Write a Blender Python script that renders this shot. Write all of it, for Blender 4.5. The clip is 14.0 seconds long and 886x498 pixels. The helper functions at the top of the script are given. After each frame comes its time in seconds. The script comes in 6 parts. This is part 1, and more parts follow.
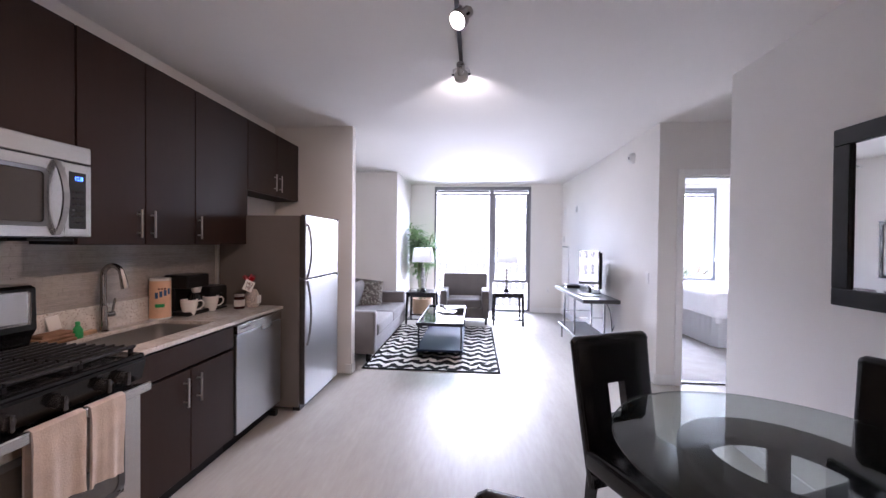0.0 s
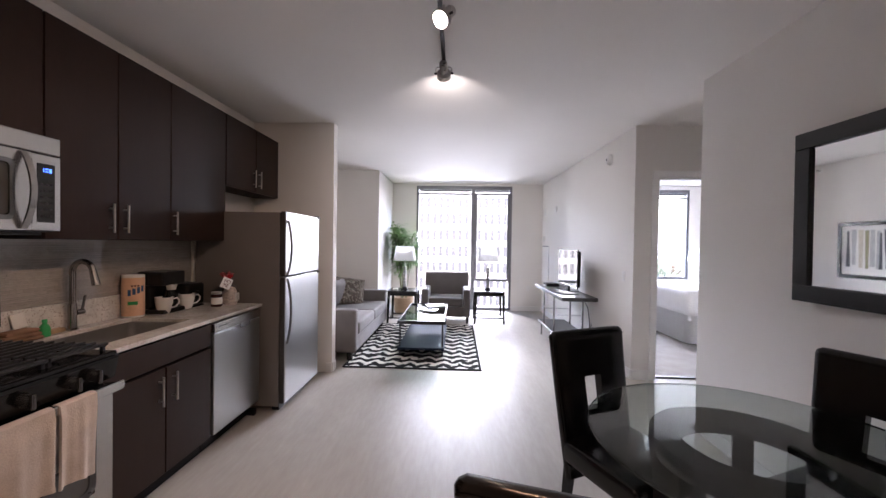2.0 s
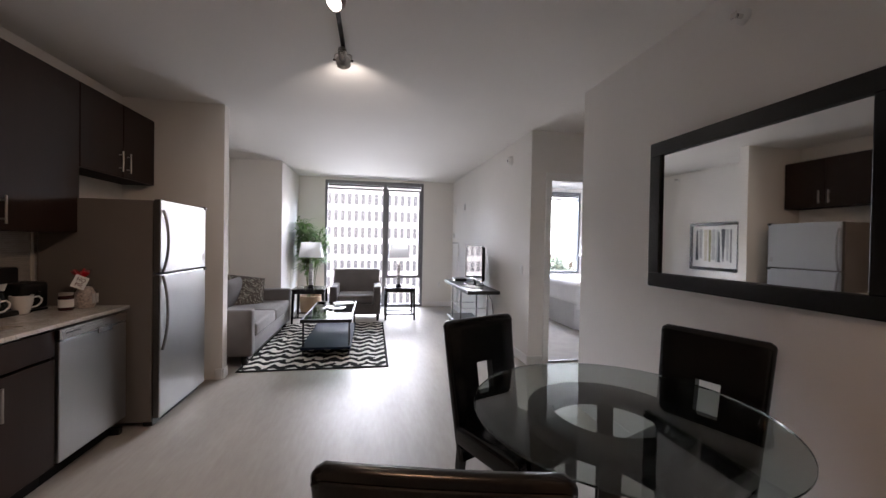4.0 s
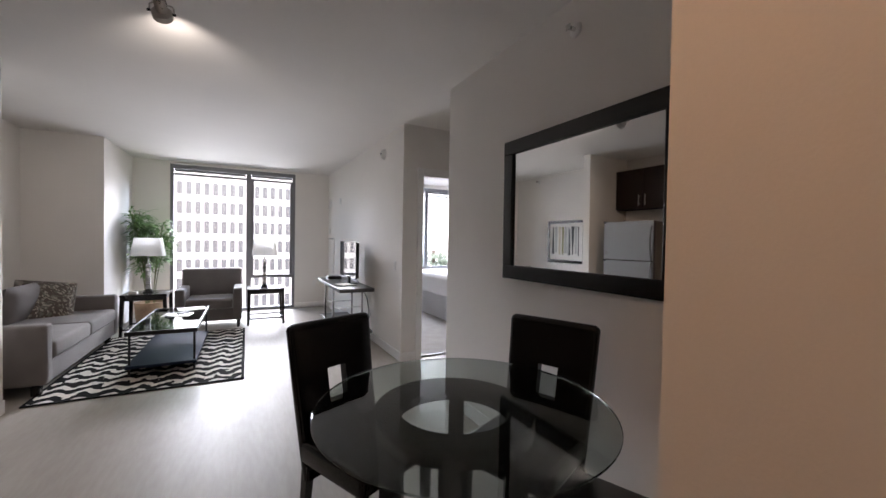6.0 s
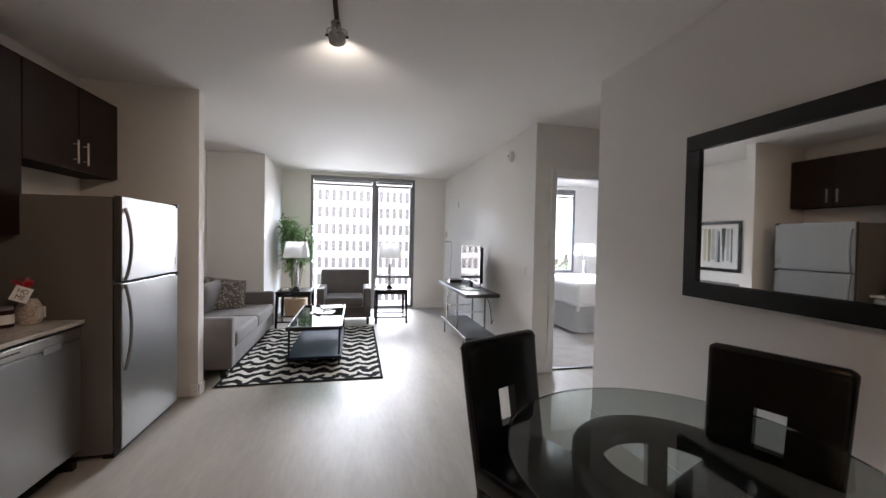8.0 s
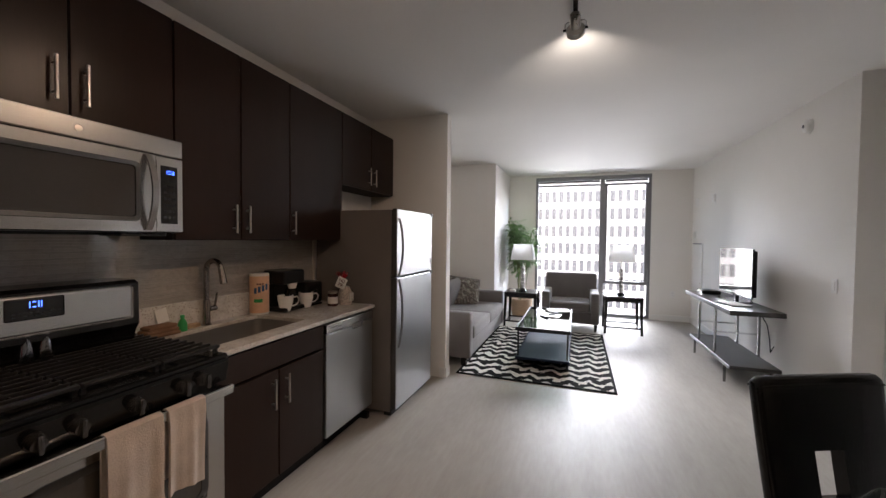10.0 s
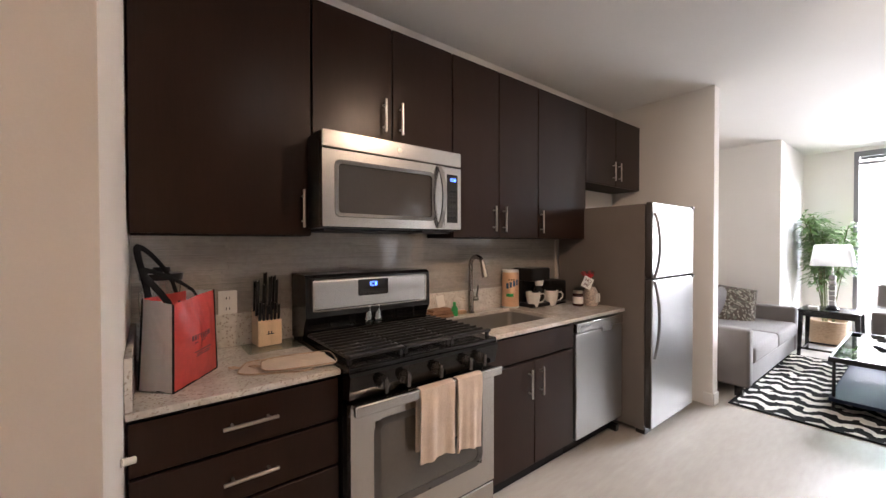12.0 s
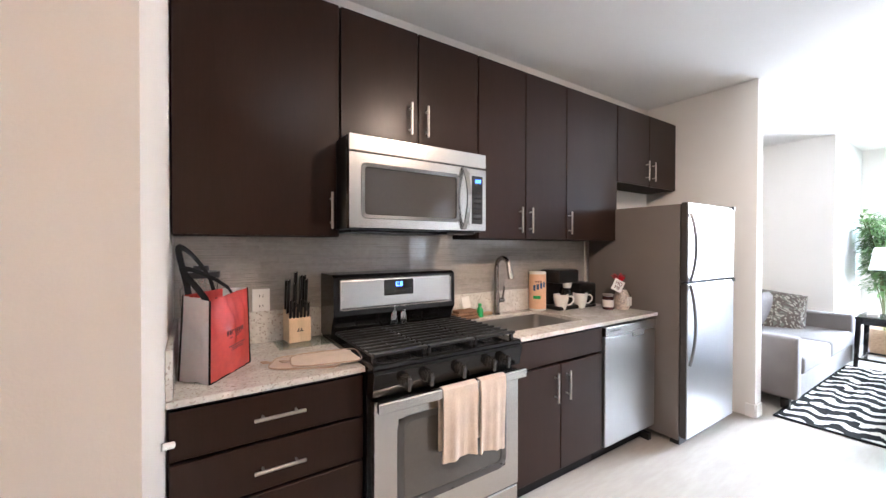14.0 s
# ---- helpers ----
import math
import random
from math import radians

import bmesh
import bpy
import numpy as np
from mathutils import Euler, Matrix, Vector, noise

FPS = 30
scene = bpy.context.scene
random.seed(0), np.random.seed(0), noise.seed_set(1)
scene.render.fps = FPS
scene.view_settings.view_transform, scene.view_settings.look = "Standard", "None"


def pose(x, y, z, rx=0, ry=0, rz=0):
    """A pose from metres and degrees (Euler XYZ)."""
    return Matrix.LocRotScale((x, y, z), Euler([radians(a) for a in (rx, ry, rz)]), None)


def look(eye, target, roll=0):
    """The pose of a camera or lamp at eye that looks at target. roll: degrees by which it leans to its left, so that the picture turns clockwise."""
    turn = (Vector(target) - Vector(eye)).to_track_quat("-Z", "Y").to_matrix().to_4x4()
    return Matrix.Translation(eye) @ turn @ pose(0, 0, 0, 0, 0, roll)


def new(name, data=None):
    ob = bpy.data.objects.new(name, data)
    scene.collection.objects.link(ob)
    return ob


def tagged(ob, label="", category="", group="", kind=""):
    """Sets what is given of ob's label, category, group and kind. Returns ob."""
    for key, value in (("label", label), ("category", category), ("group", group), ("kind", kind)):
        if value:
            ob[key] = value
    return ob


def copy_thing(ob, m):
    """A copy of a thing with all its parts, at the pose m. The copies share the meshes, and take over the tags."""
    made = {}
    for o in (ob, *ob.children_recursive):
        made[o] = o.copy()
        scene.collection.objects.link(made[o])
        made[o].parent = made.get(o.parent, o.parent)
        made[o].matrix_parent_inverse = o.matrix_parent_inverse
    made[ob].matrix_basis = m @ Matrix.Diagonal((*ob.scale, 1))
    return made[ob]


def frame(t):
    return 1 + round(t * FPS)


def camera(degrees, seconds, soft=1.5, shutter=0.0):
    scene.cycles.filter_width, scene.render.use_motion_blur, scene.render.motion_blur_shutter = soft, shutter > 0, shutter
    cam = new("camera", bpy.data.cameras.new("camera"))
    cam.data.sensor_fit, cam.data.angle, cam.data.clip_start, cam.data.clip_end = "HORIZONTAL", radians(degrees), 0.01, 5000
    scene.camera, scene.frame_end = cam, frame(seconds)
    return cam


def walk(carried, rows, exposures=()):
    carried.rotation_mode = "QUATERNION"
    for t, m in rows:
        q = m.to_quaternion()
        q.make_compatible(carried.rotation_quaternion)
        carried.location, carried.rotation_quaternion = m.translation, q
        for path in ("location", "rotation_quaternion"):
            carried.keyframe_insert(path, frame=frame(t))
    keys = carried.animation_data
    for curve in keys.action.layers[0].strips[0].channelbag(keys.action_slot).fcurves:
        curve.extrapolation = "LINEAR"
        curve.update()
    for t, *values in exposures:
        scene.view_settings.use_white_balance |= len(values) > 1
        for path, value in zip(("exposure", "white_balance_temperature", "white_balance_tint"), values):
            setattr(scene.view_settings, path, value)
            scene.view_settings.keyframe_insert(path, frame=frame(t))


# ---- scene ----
cam = camera(98.9, 14.0, soft=1.45)
PATH = [
    (0, (0.11, 0.038, 1.444), (-0.058, 2.031, 1.415), 0.6),
    (0.5, (0.104, 0.053, 1.433), (-0.054, 2.047, 1.405), 0.7),
    (1, (0.092, 0.047, 1.427), (-0.052, 2.041, 1.4), 0.7),
    (1.5, (0.1, 0.039, 1.422), (-0.024, 2.035, 1.391), 0.7),
    (2, (0.11, 0.018, 1.429), (0.038, 2.017, 1.399), 0.9),
    (4.5, (0.265, 0.019, 1.385), (0.818, 1.941, 1.349), 1.0),
    (5, (0.318, 0.027, 1.379), (1.077, 1.877, 1.346), 0.9),
    (5.5, (0.377, 0.062, 1.379), (1.263, 1.855, 1.343), 1.0),
    (6, (0.425, 0.092, 1.384), (1.345, 1.867, 1.345), 1.0),
    (6.5, (0.415, 0.124, 1.392), (1.344, 1.894, 1.356), 1.1),
    (7, (0.325, 0.202, 1.416), (1.203, 1.999, 1.374), 1.3),
    (7.5, (0.207, 0.29, 1.44), (0.888, 2.17, 1.392), 1.2),
    (10, (0.035, 0.422, 1.438), (-0.635, 2.306, 1.385), 0.6),
    (10.5, (-0.034, 0.393, 1.414), (-1.004, 2.141, 1.373), 0.1),
    (11, (-0.082, 0.365, 1.401), (-1.345, 1.916, 1.368), 0.1),
    (11.5, (-0.104, 0.34, 1.386), (-1.555, 1.716, 1.361), -0.1),
    (12, (-0.123, 0.325, 1.38), (-1.698, 1.558, 1.354), -0.1),
    (12.5, (-0.127, 0.324, 1.369), (-1.771, 1.463, 1.353), -0.1),
    (13, (-0.116, 0.321, 1.37), (-1.777, 1.435, 1.354), -0.1),
    (13.5, (-0.102, 0.332, 1.365), (-1.768, 1.44, 1.348), -0.0),
    (14, (-0.097, 0.34, 1.379), (-1.764, 1.445, 1.36), 0.1),
]
LIGHT = [(0.0, 3.9, 5720, 26), (1.0, 3.80, 5800, 28), (2.2, 3.38, 6220, 22), (4.5, 2.85, 6400, 19), (6.5, 2.85, 6450, 17), (7.5, 2.99, 6380, 15),
         (10.0, 2.96, 6500, 16), (10.5, 2.97, 6550, 16), (11.0, 2.95, 6650, 18), (12.0, 4.22, 6480, 17), (12.5, 4.68, 6150, 15), (14.0, 5.16, 5680, 12)]
walk(cam, [(t, look(eye, target, roll)) for t, eye, target, roll in PATH], LIGHT)

# ---- world and light ----
world = bpy.data.worlds.new("overcast_sky")
scene.world = world
world.use_nodes = True
wn = world.node_tree.nodes
sky = wn.new("ShaderNodeTexSky")
sky.sky_type, sky.sun_disc = "NISHITA", False
sky.sun_elevation, sky.sun_rotation = radians(40), radians(199)
sky.air_density, sky.dust_density, sky.ozone_density = 1.0, 2.5, 1.0
wn["Background"].inputs[1].default_value = 0.11
world.node_tree.links.new(sky.outputs[0], wn["Background"].inputs[0])
sun = new("sun", bpy.data.lights.new("sun", "SUN"))
sun.data.energy, sun.data.angle, sun.data.color = 0.6, radians(0.5), (1.0, 0.95, 0.88)
sun.matrix_world = look((-12, -34, 30), (0, 0, 0))


def lamp(name, kind, place, watts, color, target=None, **more):
    data = bpy.data.lights.new(name, kind)
    data.energy, data.color = watts, color
    data.shadow_soft_size = more.get("soft", 0.03)
    if kind == "SPOT":
        data.spot_size, data.spot_blend = radians(more.get("cone", 70)), 0.8
    ob = new(name, data)
    ob.matrix_world = look(place, target) if target else Matrix.Translation(place)
    return ob


# Added area lamps beyond the window stand in for sky and street bounce.
window_sky = lamp("window_sky_fill", "AREA", (2.5, 25.0, 9.4), 3800, (0.87, 0.935, 1.0), (0.2, 5.0, 1.4))
window_sky.data.shape, window_sky.data.size, window_sky.data.size_y = "RECTANGLE", 21.0, 6.5
street_bounce = lamp("street_bounce_fill", "AREA", (2.5, 25.0, -6.8), 760, (0.90, 0.95, 1.0), (0.2, 4.0, 2.4))
street_bounce.data.shape, street_bounce.data.size, street_bounce.data.size_y = "RECTANGLE", 21.0, 5.0
PALE, WARM, AMBER = (1.0, 0.93, 0.82), (1.0, 0.70, 0.46), (1.0, 0.58, 0.31)
# Another added area lamp, outside the bedroom window, brightens that room.
bedroom_sky = lamp("bedroom_sky_fill", "AREA", (4.0, 9.9, 3.9), 150, (0.68, 0.81, 1.0), (4.4, 6.0, 0.6))
bedroom_sky.data.shape, bedroom_sky.data.size, bedroom_sky.data.size_y = "RECTANGLE", 2.4, 1.2
# Last two heads are unseen; the amber one stands in for hall light.
HEADS = [(0.0, 2.70, (0.1, 6.0, 1.25), 5.0, PALE), (0.02, 2.04, (-1.5, 0.5, 0.5), 3.4, WARM), (0.0, 1.10, (-1.7, 2.8, 0.6), 4.0, WARM), (0.0, 0.30, (0.85, -0.25, 1.0), 3.9, AMBER)]

# ---- materials ----
MATS = {}


def mat(name, base, rough=0.5, metal=0.0, var=0.10, scale=5.0, fine=60.0, bump=0.0, stretch=(1, 1, 1), rvar=0.08, second=None, coat=0.0, sheen=0.0, spec=0.5):
    """Two scales of noise in colour and gloss, and fine relief."""
    if name in MATS:
        return MATS[name]
    m = bpy.data.materials.new(name)
    m.use_nodes = True
    n, l = m.node_tree.nodes, m.node_tree.links
    p = n["Principled BSDF"]
    tc, mp = n.new("ShaderNodeTexCoord"), n.new("ShaderNodeMapping")
    mp.inputs["Scale"].default_value = stretch
    l.new(tc.outputs["Object"], mp.inputs[0])
    big, small = n.new("ShaderNodeTexNoise"), n.new("ShaderNodeTexNoise")
    big.inputs["Scale"].default_value, small.inputs["Scale"].default_value = scale, fine
    big.inputs["Detail"].default_value, small.inputs["Detail"].default_value = 4, 3
    l.new(mp.outputs[0], big.inputs[0]), l.new(mp.outputs[0], small.inputs[0])
    mix = n.new("ShaderNodeMath")
    mix.operation = "MULTIPLY_ADD"
    mix.inputs[1].default_value = 0.6
    half = n.new("ShaderNodeMath")
    half.operation = "MULTIPLY"
    half.inputs[1].default_value = 0.4
    l.new(small.outputs[0], half.inputs[0]), l.new(big.outputs[0], mix.inputs[0]), l.new(half.outputs[0], mix.inputs[2])
    ramp = n.new("ShaderNodeValToRGB")
    lo = [c * (1 - var) for c in base]
    hi = list(second) if second else [min(1.0, c * (1 + var)) for c in base]
    ramp.color_ramp.elements[0].position, ramp.color_ramp.elements[1].position = 0.32, 0.68
    ramp.color_ramp.elements[0].color, ramp.color_ramp.elements[1].color = (*lo, 1), (*hi, 1)
    l.new(mix.outputs[0], ramp.inputs[0]), l.new(ramp.outputs[0], p.inputs["Base Color"])
    rr = n.new("ShaderNodeMapRange")
    rr.inputs["To Min"].default_value, rr.inputs["To Max"].default_value = max(0.02, rough - rvar), min(1, rough + rvar)
    l.new(mix.outputs[0], rr.inputs[0]), l.new(rr.outputs[0], p.inputs["Roughness"])
    p.inputs["Metallic"].default_value = metal
    p.inputs["Coat Weight"].default_value = coat
    p.inputs["Sheen Weight"].default_value = sheen
    p.inputs["Specular IOR Level"].default_value = spec
    if bump:
        b = n.new("ShaderNodeBump")
        b.inputs["Strength"].default_value, b.inputs["Distance"].default_value = bump, 0.002
        l.new(small.outputs[0], b.inputs["Height"]), l.new(b.outputs[0], p.inputs["Normal"])
    MATS[name] = m
    return m


def glass(name, tint, rough=0.0, ior=1.45):
    if name in MATS:
        return MATS[name]
    m = bpy.data.materials.new(name)
    m.use_nodes = True
    p = m.node_tree.nodes["Principled BSDF"]
    p.inputs["Base Color"].default_value = (*tint, 1)
    p.inputs["Roughness"].default_value, p.inputs["IOR"].default_value = rough, ior
    p.inputs["Transmission Weight"].default_value = 1.0
    MATS[name] = m
    return m


def pane_glass(name, tint, gloss, rough=0.015):
    """Thin glazing: lets light straight through, with gloss that grows towards grazing angles."""
    m = bpy.data.materials.new(name)
    m.use_nodes = True
    n, l = m.node_tree.nodes, m.node_tree.links
    n.remove(n["Principled BSDF"])
    tr, gl, mx, lw = n.new("ShaderNodeBsdfTransparent"), n.new("ShaderNodeBsdfGlossy"), n.new("ShaderNodeMixShader"), n.new("ShaderNodeLayerWeight")
    tr.inputs[0].default_value, gl.inputs["Roughness"].default_value = (*tint, 1), rough
    lw.inputs[0].default_value = 0.5
    five, off = n.new("ShaderNodeMath"), n.new("ShaderNodeMath")
    five.operation, off.operation = "POWER", "MULTIPLY_ADD"
    five.inputs[1].default_value, off.inputs[1].default_value, off.inputs[2].default_value = 5.0, 0.9, gloss
    l.new(lw.outputs["Facing"], five.inputs[0]), l.new(five.outputs[0], off.inputs[0]), l.new(off.outputs[0], mx.inputs[0])
    l.new(tr.outputs[0], mx.inputs[1]), l.new(gl.outputs[0], mx.inputs[2])
    l.new(mx.outputs[0], n["Material Output"].inputs[0])
    return m


def shade_cloth():
    """Lamp shade cloth that lets part of the light through."""
    m = mat("lamp_shade_fabric", (0.80, 0.79, 0.77), 0.85, var=0.02, fine=300, bump=0.2)
    n, l = m.node_tree.nodes, m.node_tree.links
    t, mx = n.new("ShaderNodeBsdfTranslucent"), n.new("ShaderNodeMixShader")
    t.inputs[0].default_value = (0.78, 0.78, 0.77, 1)
    mx.inputs[0].default_value = 0.16
    l.new(n["Principled BSDF"].outputs[0], mx.inputs[1]), l.new(t.outputs[0], mx.inputs[2]), l.new(mx.outputs[0], n["Material Output"].inputs[0])
    return m


def glow(name, color, strength):
    m = bpy.data.materials.new(name)
    m.use_nodes = True
    p = m.node_tree.nodes["Principled BSDF"]
    p.inputs["Base Color"].default_value, p.inputs["Emission Color"].default_value = (*color, 1), (*color, 1)
    p.inputs["Emission Strength"].default_value = strength
    return m


def granite():
    m = mat("granite", (0.60, 0.565, 0.51), 0.16, var=0.18, scale=9, fine=55, second=(0.74, 0.71, 0.665))
    n, l = m.node_tree.nodes, m.node_tree.links
    p, ramp = n["Principled BSDF"], n["Color Ramp"]
    tc, v = n.new("ShaderNodeTexCoord"), n.new("ShaderNodeTexVoronoi")
    v.inputs["Scale"].default_value = 175
    l.new(tc.outputs["Object"], v.inputs[0])
    sel = n.new("ShaderNodeMath")
    sel.operation = "GREATER_THAN"
    sel.inputs[1].default_value = 0.90
    sep = n.new("ShaderNodeSeparateColor")
    l.new(v.outputs["Color"], sep.inputs[0]), l.new(sep.outputs[0], sel.inputs[0])
    mx = n.new("ShaderNodeMix")
    mx.data_type = "RGBA"
    l.new(sel.outputs[0], mx.inputs[0]), l.new(ramp.outputs[0], mx.inputs[6])
    mx.inputs[7].default_value = (0.43, 0.38, 0.33, 1)
    l.new(mx.outputs[2], p.inputs["Base Color"])
    return m


def zigzag():
    """A woven rug of uneven dark and pale zigzag bands."""
    m = bpy.data.materials.new("zigzag_rug")
    m.use_nodes = True
    n, l = m.node_tree.nodes, m.node_tree.links
    p = n["Principled BSDF"]

    def math(op, a, b=None, c=None):
        k = n.new("ShaderNodeMath")
        k.operation = op
        for i, v in enumerate((a, b, c)):
            if v is None:
                continue
            if isinstance(v, (int, float)):
                k.inputs[i].default_value = v
            else:
                l.new(v, k.inputs[i])
        return k.outputs[0]

    tc, sep = n.new("ShaderNodeTexCoord"), n.new("ShaderNodeSeparateXYZ")
    l.new(tc.outputs["Object"], sep.inputs[0])
    wob, wob2 = n.new("ShaderNodeTexNoise"), n.new("ShaderNodeTexNoise")
    wob.inputs["Scale"].default_value, wob2.inputs["Scale"].default_value = 4.0, 14.0
    l.new(tc.outputs["Object"], wob.inputs[0]), l.new(tc.outputs["Object"], wob2.inputs[0])
    tri = math("PINGPONG", math("MULTIPLY_ADD", wob.outputs[0], 0.10, sep.outputs[0]), 0.100)
    v = math("ADD", math("MULTIPLY_ADD", tri, 0.95, sep.outputs[1]), math("MULTIPLY_ADD", wob.outputs[0], 0.20, math("MULTIPLY", wob2.outputs[0], 0.05)))
    wave = math("SINE", math("MULTIPLY", v, 2 * math_pi / 0.190))
    thick = math("MULTIPLY_ADD", wob2.outputs[0], 3.4, -2.0)
    dark = math("GREATER_THAN", wave, thick)
    mx = n.new("ShaderNodeMix")
    mx.data_type = "RGBA"
    mx.inputs[6].default_value, mx.inputs[7].default_value = (0.62, 0.58, 0.52, 1), (0.008, 0.007, 0.007, 1)
    l.new(dark, mx.inputs[0]), l.new(mx.outputs[2], p.inputs["Base Color"])
    p.inputs["Roughness"].default_value, p.inputs["Specular IOR Level"].default_value = 0.95, 0.08
    fuzz, b = n.new("ShaderNodeTexNoise"), n.new("ShaderNodeBump")
    fuzz.inputs["Scale"].default_value = 400
    b.inputs["Strength"].default_value, b.inputs["Distance"].default_value = 0.6, 0.004
    l.new(tc.outputs["Object"], fuzz.inputs[0]), l.new(fuzz.outputs[0], b.inputs["Height"]), l.new(b.outputs[0], p.inputs["Normal"])
    return m


math_pi = math.pi
PAINT = mat("wall_paint", (0.768, 0.732, 0.685), 0.62, var=0.02, scale=2, fine=220, bump=0.12)
CEIL = mat("ceiling_paint", (0.79, 0.757, 0.712), 0.75, var=0.02, scale=2, fine=180, bump=0.15)
TRIM = mat("trim_paint", (0.78, 0.76, 0.73), 0.4, var=0.02)
FLOOR = mat("pale_floor", (0.36, 0.325, 0.28), 0.42, var=0.05, scale=1.4, fine=9, rvar=0.02, second=(0.42, 0.383, 0.336), stretch=(4, 0.8, 1), spec=0.09)
CARPET = mat("carpet", (0.36, 0.335, 0.31), 0.95, var=0.12, scale=6, fine=260, bump=0.8, spec=0.1)
ESPRESSO = mat("espresso_wood", (0.0225, 0.011, 0.0075), 0.29, var=0.16, scale=2, fine=30, stretch=(5, 5, 0.4), rvar=0.015, spec=0.20)
CARCASS = mat("dark_cabinet_carcass", (0.010, 0.006, 0.005), 0.6, spec=0.2)
KICK = mat("toe_kick", (0.010, 0.008, 0.008), 0.7, spec=0.15)
STEEL = mat("brushed_steel", (0.54, 0.525, 0.505), 0.23, 1.0, var=0.02, scale=3, fine=140, stretch=(1, 0.4, 24), rvar=0.03)
STEELV = mat("brushed_steel_upright", (0.46, 0.46, 0.46), 0.32, 1.0, var=0.015, scale=3, fine=140, stretch=(24, 24, 0.4), rvar=0.006)
NICKEL = mat("satin_nickel", (0.52, 0.49, 0.45), 0.30, 1.0, var=0.03)
CHROME = mat("chrome", (0.70, 0.69, 0.68), 0.12, 1.0, var=0.02)
GREYSIDE = mat("grey_appliance_side", (0.17, 0.15, 0.135), 0.5, var=0.06, fine=300, bump=0.1)
BLACK = mat("black_enamel", (0.006, 0.006, 0.0065), 0.13, var=0.2, rvar=0.03, spec=0.32)
IRON = mat("cast_iron", (0.010, 0.0095, 0.0095), 0.36, var=0.3, fine=200, bump=0.25, spec=0.42)
BLKGLASS = mat("dark_glass", (0.012, 0.012, 0.012), 0.06, var=0.1, rvar=0.02)
OVENGLASS = mat("oven_glass", (0.075, 0.07, 0.062), 0.05, var=0.1, rvar=0.02, coat=0.8)
MWGLASS = mat("microwave_glass", (0.05, 0.047, 0.045), 0.06, var=0.05, rvar=0.03)
PLASTIC = mat("black_plastic", (0.010, 0.0095, 0.0095), 0.30, var=0.2, spec=0.35)
WHITE = mat("white_ceramic", (0.80, 0.78, 0.75), 0.18, var=0.02)
WPLASTIC = mat("white_plastic", (0.76, 0.74, 0.71), 0.4, var=0.02)
GRANITE = granite()
LEATHER = mat("black_leather", (0.009, 0.008, 0.0078), 0.24, var=0.25, scale=7, fine=160, bump=0.22, rvar=0.08)
BLACKWOOD = mat("black_wood", (0.0085, 0.0075, 0.0075), 0.24, var=0.10, scale=4, fine=40, stretch=(1, 1, 0.3), rvar=0.02)
GREYFAB = mat("grey_upholstery", (0.165, 0.150, 0.143), 0.9, var=0.12, scale=5, fine=330, bump=0.5, sheen=0.15, spec=0.15)
TAUPE = mat("taupe_upholstery", (0.145, 0.128, 0.12), 0.9, var=0.12, scale=5, fine=330, bump=0.5, sheen=0.7, spec=0.15)
TERRY = mat("beige_terry", (0.53, 0.44, 0.365), 0.95, var=0.14, scale=14, fine=190, bump=1.0, sheen=0.2, spec=0.1)
LINEN = mat("white_linen", (0.78, 0.77, 0.77), 0.85, var=0.03, scale=6, fine=120, bump=0.25, spec=0.2)
WINFRAME = mat("grey_window_metal", (0.20, 0.20, 0.21), 0.42, 0.4, var=0.06)
RUG = zigzag()
RUGEDGE = mat("rug_binding", (0.008, 0.007, 0.007), 0.9, var=0.2, fine=300, bump=0.4, spec=0.08)
MIRROR = mat("mirror_silver", (0.86, 0.87, 0.87), 0.02, 1.0, var=0.0, rvar=0.0)
CLEAR = glass("clear_glass", (0.95, 0.98, 0.97))
TOPGLASS = pane_glass("table_glass", (0.73, 0.77, 0.755), 0.045)
SHELFGLASS = pane_glass("coffee_glass", (0.50, 0.56, 0.55), 0.05)
WINGLASS = pane_glass("window_glass", (0.97, 0.98, 0.98), 0.02)
SHADE = shade_cloth()
LEAF = mat("leaf", (0.12, 0.24, 0.07), 0.36, var=0.45, scale=9, fine=50, second=(0.26, 0.42, 0.15))
STEM = mat("bamboo_stem", (0.14, 0.15, 0.06), 0.5, var=0.3)
WICKER = mat("wicker", (0.36, 0.24, 0.14), 0.7, var=0.3, scale=30, fine=120, bump=0.8, stretch=(1, 1, 3))
RED = mat("red_coated_fabric", (0.84, 0.14, 0.12), 0.24, var=0.08, scale=10, bump=0.05, coat=0.7)
BAGWHITE = mat("white_bag_fabric", (0.92, 0.91, 0.90), 0.45, var=0.05, scale=10)
STRAP = mat("black_webbing", (0.008, 0.0075, 0.008), 0.8, var=0.2, fine=400, bump=0.5, spec=0.15)
MAPLE = mat("pale_maple", (0.66, 0.49, 0.32), 0.45, var=0.14, scale=4, fine=60, stretch=(1, 6, 0.6))
ORANGE = mat("orange_wrap", (0.80, 0.50, 0.32), 0.35, var=0.08, scale=12)
PAPER = mat("paper", (0.76, 0.74, 0.70), 0.8, var=0.03)
GREEN = mat("green_sponge", (0.02, 0.33, 0.09), 0.6, var=0.2, fine=200, bump=0.5)
INK = mat("print_ink", (0.03, 0.03, 0.035), 0.6)
REDINK = mat("dark_red_print", (0.13, 0.012, 0.015), 0.5)
TEAL = mat("blue_print", (0.04, 0.10, 0.22), 0.5)
DARKNICKEL = mat("dark_nickel", (0.27, 0.265, 0.26), 0.34, 1.0, var=0.04)
DOORSIDE = mat("dark_door_edge", (0.055, 0.052, 0.050), 0.45, var=0.06)
